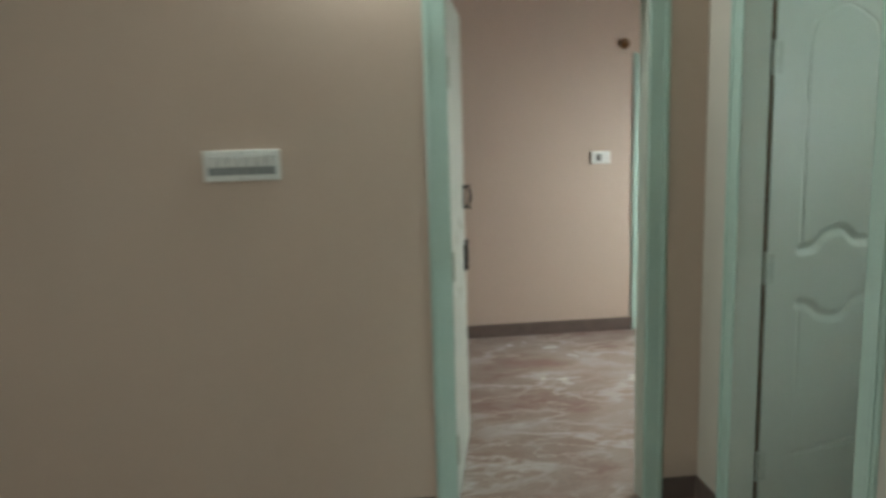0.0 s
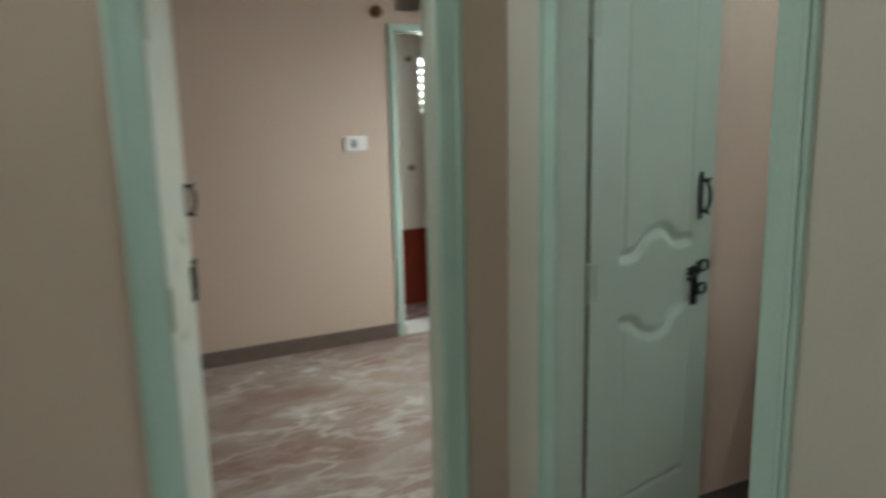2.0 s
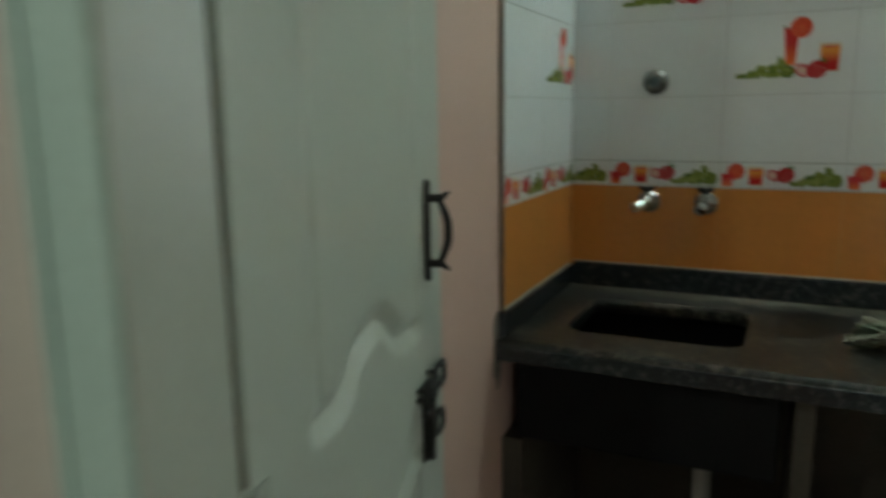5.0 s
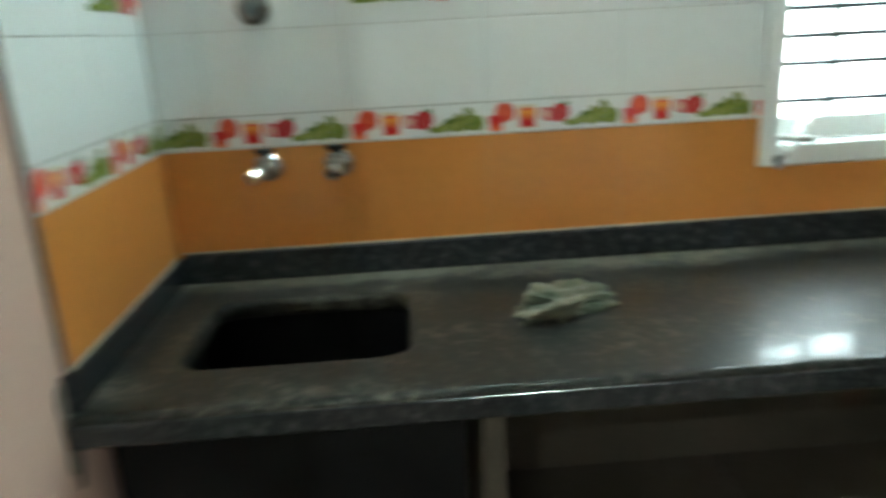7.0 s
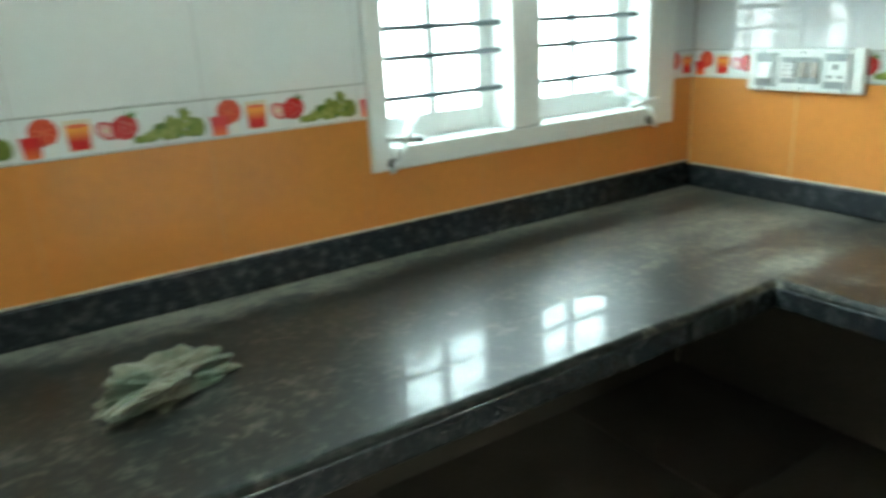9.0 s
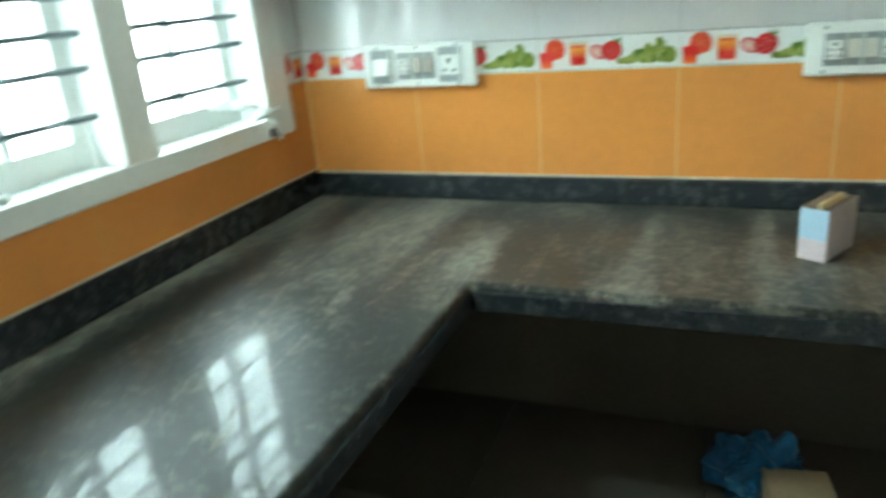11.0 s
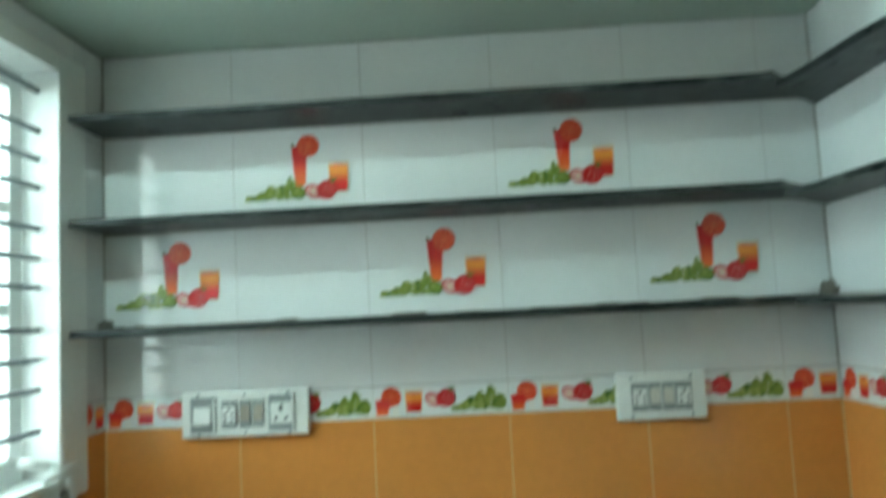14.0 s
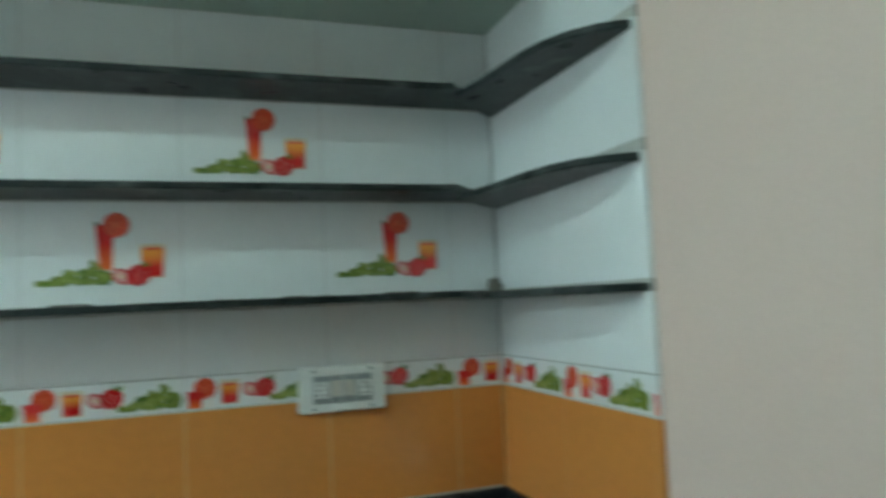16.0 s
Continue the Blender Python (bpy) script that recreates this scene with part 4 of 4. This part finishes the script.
cb = thing("cardboard_box", pose(2.74, 1.19, 0.37, 0, 0, 8), "brown cardboard box on the shelf under the worktop", "box")
part("body", boxes((-0.06, 0.06, -0.1, 0.1, 0, 0.09)), cardboard, cb, bevel=0.003)
part("flap", boxes((-0.06, 0.06, 0.1, 0.103, 0.05, 0.12)), cardboard, cb)

crumpled_bag("mortar_lump", pose(3.90, 0.865, 1.443, 0, 0, 40), (0.022, 0.02, 0.022), cement, "lump of dried mortar on a stone shelf", "mortar", 4.0, 0.6)
crumpled_bag("mortar_lump", pose(2.315, 0.86, 1.443, 0, 0, 10), (0.02, 0.024, 0.026), cement, "lump of dried mortar on a stone shelf", "mortar", 6.0, 0.6)

# wall bulbs above the switchboards
for at, turn in ((KITCHEN_BULB, -90), (HALL_BULB, 0)):
    wallp = (XE, at[1]) if turn else (at[0], YA)
    bh = thing("bulb_holder", pose(wallp[0], wallp[1], at[2] - 0.06, 0, 0, turn), "white plastic holder of a wall bulb", "lamp holder")
    bm = bmesh.new()
    rod(bm, (0, 0, 0), (0, -0.02, 0), 0.04, 0.034, 24)
    part("base", bm, plastic, bh, bevel=0.003)
    bm = bmesh.new()
    tube(bm, [(0, -0.015, 0), (0, -0.06, -0.005), (0, -0.075, 0.012)], 0.014, 12)
    part("arm", bm, plastic, bh)

# bedroom wall lamp holder
holder = thing("lamp_holder", pose(2.79, BACK, 2.19), "small brown lamp holder on the bedroom wall", "lamp holder")
bm = bmesh.new()
rod(bm, (0, 0, 0), (0, -0.018, 0), 0.04, 0.034, 24)
part("base", bm, brass, holder)
bm = bmesh.new()
rod(bm, (0, -0.018, 0), (-0.01, -0.06, -0.012), 0.02, 0.018, 20)
rod(bm, (-0.05, -0.03, 0.002), (0.0, -0.03, 0.002), 0.008, 0.012, 12)
part("socket", bm, brass, holder)


# ---- tiles ----
def tile_mesh(name, w, h, mat, t=0.010, b=0.0014):
    """A tile in local x and z with its corner at the origin, face towards -y."""
    bm = bmesh.new()
    low = [bm.verts.new((x, 0, z)) for x, z in ((0, 0), (w, 0), (w, h), (0, h))]
    mid = [bm.verts.new((x, -t + b * 0.6, z)) for x, z in ((0, 0), (w, 0), (w, h), (0, h))]
    top = [bm.verts.new((x, -t, z)) for x, z in ((b, b), (w - b, b), (w - b, h - b), (b, h - b))]
    for a, c in ((low, mid), (mid, top)):
        for i in range(4):
            bm.faces.new((a[i], a[(i + 1) % 4], c[(i + 1) % 4], c[i]))
    bm.faces.new(top)
    me = bpy.data.meshes.new(name)
    bmesh.ops.recalc_face_normals(bm, faces=bm.faces)
    bm.to_mesh(me)
    bm.free()
    me.materials.append(mat)
    return me


class Print:
    """Flat printed shapes that lie on a tile's glaze."""

    def __init__(self, name, width=9.0, height=9.0):
        self.bm, self.name, self.mats, self.y, self.w, self.h = bmesh.new(), name, [], -0.0101, width, height
        self.uv = self.bm.loops.layers.uv.new("uv")

    def shape(self, pts, mat):
        pts = [(min(max(x, 0.001), self.w), min(max(z, 0.001), self.h)) for x, z in pts]
        if mat not in self.mats:
            self.mats.append(mat)
        self.y -= 0.000012
        f = self.bm.faces.new([self.bm.verts.new((x, self.y, z)) for x, z in pts])
        f.normal_update()
        if f.normal.y > 0:
            f.normal_flip()
        f.material_index = self.mats.index(mat)
        lo, hi = min(p[1] for p in pts), max(p[1] for p in pts)
        for lp in f.loops:
            lp[self.uv].uv = (0.5, (lp.vert.co.z - lo) / max(hi - lo, 1e-4))

    def disc(self, cx, cz, rx, rz, mat, seg=18, turn=0.0):
        c, s = math.cos(turn), math.sin(turn)
        self.shape([(cx + rx * math.cos(a) * c - rz * math.sin(a) * s, cz + rx * math.cos(a) * s + rz * math.sin(a) * c) for a in (2 * math.pi * i / seg for i in range(seg))], mat)

    def done(self):
        me = bpy.data.meshes.new(self.name)
        self.bm.to_mesh(me)
        self.bm.free()
        for m in self.mats:
            me.materials.append(m)
        return me

    def orange(self, cx, cz, r):
        self.disc(cx, cz, r, r, orange_print, 24)
        self.disc(cx, cz, r * 0.86, r * 0.86, orange_pale, 24)
        for i in range(8):
            a = i * math.pi / 4
            self.shape([(cx + 0.12 * r * math.cos(a), cz + 0.12 * r * math.sin(a)), (cx + 0.8 * r * math.cos(a - 0.28), cz + 0.8 * r * math.sin(a - 0.28)), (cx + 0.8 * r * math.cos(a + 0.28), cz + 0.8 * r * math.sin(a + 0.28))], orange_print)

    def strawberries(self, x, z, r):
        self.disc(x, z, r * 0.95, r * 0.7, red_print, 18, -0.5)
        self.disc(x - 0.001, z, r * 0.76, r * 0.52, pink_print, 16, -0.5)
        self.disc(x - 0.001, z, r * 0.26, r * 0.2, rim_print, 10, -0.5)
        self.disc(x + r * 1.4, z + r * 0.1, r * 1.08, r * 0.98, red_print, 18, 0.5)
        for k in range(9):
            a = k * 2.4
            q = r * 0.24 * math.sqrt(k + 0.5)
            self.disc(x + r * 1.4 + q * math.cos(a), z + q * math.sin(a), r * 0.07, r * 0.09, pink_print, 6)
        for k in range(5):
            a = 0.6 + k * 0.42
            bx, bz = x + r * 1.9, z + r * 0.85
            self.shape([(bx - 0.002, bz), (bx + r * 0.85 * math.cos(a), bz + r * 0.7 * math.sin(a)), (bx + 0.003, bz - 0.002)], dark_green)

    def grapes(self, x0, x1, z0, peak_x, peak_z, seed, r=0.0052):
        rnd = random.Random(seed)
        for k in range(210):
            x = rnd.uniform(x0, x1)
            top = z0 + (peak_z - z0) * (max(0.12, (x - x0) / (peak_x - x0)) ** 1.2 if x < peak_x else max(0.25, 1 - 0.7 * (x - peak_x) / (x1 - peak_x)))
            top = z0 + (top - z0) * (0.82 + 0.18 * math.sin(x * 260 + seed) + 0.12 * math.sin(x * 97))
            z = rnd.uniform(z0, max(z0 + 0.004, top))
            pick = rnd.random()
            self.disc(x, z, r, r, green_print if pick < 0.6 else grape_light if pick < 0.86 else dark_green, 10)

    def tumbler(self, x0, x1, z0, z1):
        g = (x1 - x0) * 0.06
        self.shape([(x0 + g, z0), (x1 - g, z0), (x1, z1 + 0.004), (x0, z1 + 0.004)], rim_print)
        self.shape([(x0 + g + 0.002, z0 + 0.002), (x1 - g - 0.002, z0 + 0.002), (x1 - 0.001, z1 - 0.006), (x0 + 0.001, z1 - 0.006)], tumbler_print)
        self.disc((x0 + x1) / 2, z1 - 0.006, (x1 - x0) / 2 - 0.002, 0.0035, orange_pale, 14)


grape_light = material("grape_light_print", (0.33, 0.38, 0.11), 0.15, vary=0.2, scale=120, fine=300, bump=0.0)


def picture_print():
    p = Print("fruit_print")
    p.shape([(0.142, 0.068), (0.166, 0.068), (0.171, 0.158), (0.135, 0.158)], juice_print)
    p.disc(0.153, 0.158, 0.018, 0.004, red_print, 14)
    p.orange(0.174, 0.160, 0.026)
    p.disc(0.137, 0.163, 0.004, 0.004, dark_green, 8)
    p.grapes(0.030, 0.158, 0.042, 0.132, 0.092, 5)
    p.disc(0.150, 0.052, 0.017, 0.015, dark_green, 16)
    p.disc(0.149, 0.053, 0.0145, 0.012, green_print, 16)
    p.disc(0.146, 0.057, 0.006, 0.004, grape_light, 12)
    p.tumbler(0.219, 0.266, 0.050, 0.116)
    p.strawberries(0.184, 0.054, 0.0225)
    return p.done()


def border_print():
    p = Print("border_print", 0.299, 0.0706)
    p.orange(0.040, 0.045, 0.0225)
    p.shape([(0.007, 0.005), (0.033, 0.005), (0.036, 0.040), (0.004, 0.040)], juice_print)
    p.shape([(0.001, 0.0695), (0.299, 0.0695), (0.299, 0.0705), (0.001, 0.0705)], line_print)
    p.shape([(0.001, 0.0022), (0.299, 0.0022), (0.299, 0.0030), (0.001, 0.0030)], line_print)
    p.shape([(0.042, 0.005), (0.056, 0.005), (0.054, 0.026), (0.043, 0.026)], pale_print)
    p.tumbler(0.070, 0.110, 0.009, 0.056)
    p.grapes(0.176, 0.290, 0.014, 0.255, 0.068, 9)
    p.disc(0.282, 0.021, 0.012, 0.010, green_print, 14)
    p.strawberries(0.133, 0.037, 0.0205)
    return p.done()


line_print = material("thin_line_print", (0.22, 0.24, 0.24), 0.2, vary=0.1, bump=0.0)
pale_print = material("pale_print", (0.80, 0.78, 0.74), 0.15, vary=0.05, bump=0.0)
picture_mesh, border_mesh = picture_print(), border_print()
tile_cache = {}


def lay(parent, m, u0, u1, z0, z1, mat, art=None, shift=0.0, rise=0.0):
    """One tile on a wall whose plane is local y = 0."""
    w, h = round(u1 - u0 - 0.0014, 4), round(z1 - z0 - 0.0014, 4)
    key = (w, h, mat.name)
    if key not in tile_cache:
        tile_cache[key] = tile_mesh("tile", w, h, mat)
    ob = new("tile", tile_cache[key])
    ob.parent = parent
    ob.matrix_world = m @ pose(u0 + 0.0007, 0, z0 + 0.0007)
    if art:
        pr = new("print", art)
        pr.parent = ob
        pr.matrix_basis = pose(shift, 0, rise)
    return ob


def clipped_border(lo, hi):
    """The border print cut to the stretch from lo to hi."""
    me = border_mesh.copy()
    bm = bmesh.new()
    bm.from_mesh(me)
    for x, n in ((lo, (-1, 0, 0)), (hi, (1, 0, 0))):
        bmesh.ops.bisect_plane(bm, geom=bm.verts[:] + bm.edges[:] + bm.faces[:], plane_co=(x, 0, 0), plane_no=n, clear_outer=True)
    bm.to_mesh(me)
    bm.free()
    return me


ORANGE0, BORD0, BORD1 = 1.02, 1.219, 1.291


def tiled(parent, m, joints, rows, pictures, holes=()):
    """Rows: (z0, z1, kind). Joints: where tiles start and end along the wall."""
    for r, (z0, z1, kind) in enumerate(rows):
        for i, (a, b) in enumerate(zip(joints, joints[1:])):
            spans = [(a, b, z0, z1)]
            for h0, h1, g0, g1 in holes:
                cut = []
                for s0, s1, t0, t1 in spans:
                    if s1 <= h0 or s0 >= h1 or t1 <= g0 or t0 >= g1:
                        cut.append((s0, s1, t0, t1))
                        continue
                    for q in ((s0, h0, t0, t1), (h1, s1, t0, t1), (max(s0, h0), min(s1, h1), t0, g0), (max(s0, h0), min(s1, h1), g1, t1)):
                        if q[1] - q[0] > 0.012 and q[3] - q[2] > 0.012:
                            cut.append(q)
                spans = cut
            for s0, s1, t0, t1 in spans:
                art, shift = None, 0.0
                if kind == "border" and t1 - t0 > 0.06:
                    start = b - 0.3 if i == 0 and b - a < 0.295 and joints_from_right(joints) else a
                    lo, hi = s0 - start, s1 - start
                    art = border_mesh if hi - lo > 0.295 else clipped_border(lo + 0.002, hi - 0.002)
                    shift = -lo
                elif (r, i) in pictures and s1 - s0 > 0.29:
                    art = picture_mesh
                elif (r, i) in pictures and s1 - s0 > 0.27:
                    art = picture_mesh
                lay(parent, m, s0, s1, t0, t1, orange_tile if kind == "orange" else white_tile, art, shift, 0.003 if art == picture_mesh else 0.0)


def joints_from_right(joints):
    return len(joints) > 2 and joints[1] - joints[0] < 0.295


def grout_sheet(name, parent, m, u0, u1, z0, z1, mat, holes=()):
    depth = 0.0096 if mat in (grout_pale, grout_orange) else 0.0078
    bm = bmesh.new()
    cols = sorted({u0, u1, *[h for q in holes for h in q[:2] if u0 < h < u1]})
    levels = sorted({z0, z1, *[h for q in holes for h in q[2:] if z0 < h < z1]})
    for a, b in zip(cols, cols[1:]):
        for c, d in zip(levels, levels[1:]):
            if not any(h0 <= (a + b) / 2 <= h1 and g0 <= (c + d) / 2 <= g1 for h0, h1, g0, g1 in holes):
                box(bm, a, b, -depth, 0.0, c, d)
    ob = finish(name, bm, mat, parent)
    ob.matrix_world = m
    return ob


# each wall: local x runs to the right as one faces it
south = pose(XE, YS, 0, 0, 0, 180)
east = pose(XE, YN, 0, 0, 0, -90)
north = pose(3.352, YN, 0)
west = pose(XW, YS, 0, 0, 0, 90)
west_wall = bpy.data.objects["wall_kitchen_west"]
rows_south = [(ORANGE0 - 0.045, BORD0, "orange"), (BORD0, BORD1, "border"), (BORD1, 1.426, "white"), (1.446, 1.658, "white"), (1.678, 1.883, "white"), (1.903, 2.078, "white")]
rows_east = [(ORANGE0 - 0.045, BORD0, "orange"), (BORD0, BORD1, "border"), (BORD1, 1.466, "white"), (1.466, 1.668, "white"), (1.668, 1.87, "white"), (1.87, 2.078, "white")]
tiled(south_wall, south, [0.012, 0.315, 0.615, 0.915, 1.215, 1.515, 1.631], rows_south, {(3, 0), (3, 2), (3, 4), (4, 1), (4, 3)})
grout_sheet("grout", south_wall, south, 0.0, 1.643, 0.97, BORD0, grout_pale)
grout_sheet("grout", south_wall, south, 0.0, 1.643, BORD0, 2.079, grout)
hole = [(1.336, 2.255, 1.107, 2.03)]
tiled(east_wall, east, [0.012, 0.118, 0.418, 0.718, 1.018, 1.318, 1.618, 1.918, 2.218, 2.332], rows_east, {(3, 2), (3, 4), (4, 1), (4, 3)}, hole)
grout_sheet("grout", east_wall, east, 0.0, 2.344, 0.97, BORD0, grout_orange, hole)
grout_sheet("grout", east_wall, east, 0.0, 2.344, BORD0, 2.079, grout, hole)
tiled(north_wall, north, [0.0, 0.288, 0.566], rows_east, {(3, 1)})
grout_sheet("grout", north_wall, north, 0.002, 0.57, 0.97, BORD0, grout_orange)
grout_sheet("grout", north_wall, north, 0.002, 0.57, BORD0, 2.079, grout)
tiled(west_wall, west, [0.012, 0.31, 0.61, 0.628], rows_south, set())
grout_sheet("grout", west_wall, west, 0.0, 0.626, 0.97, BORD0, grout_orange)
grout_sheet("grout", west_wall, west, 0.0, 0.626, BORD0, 2.079, grout)
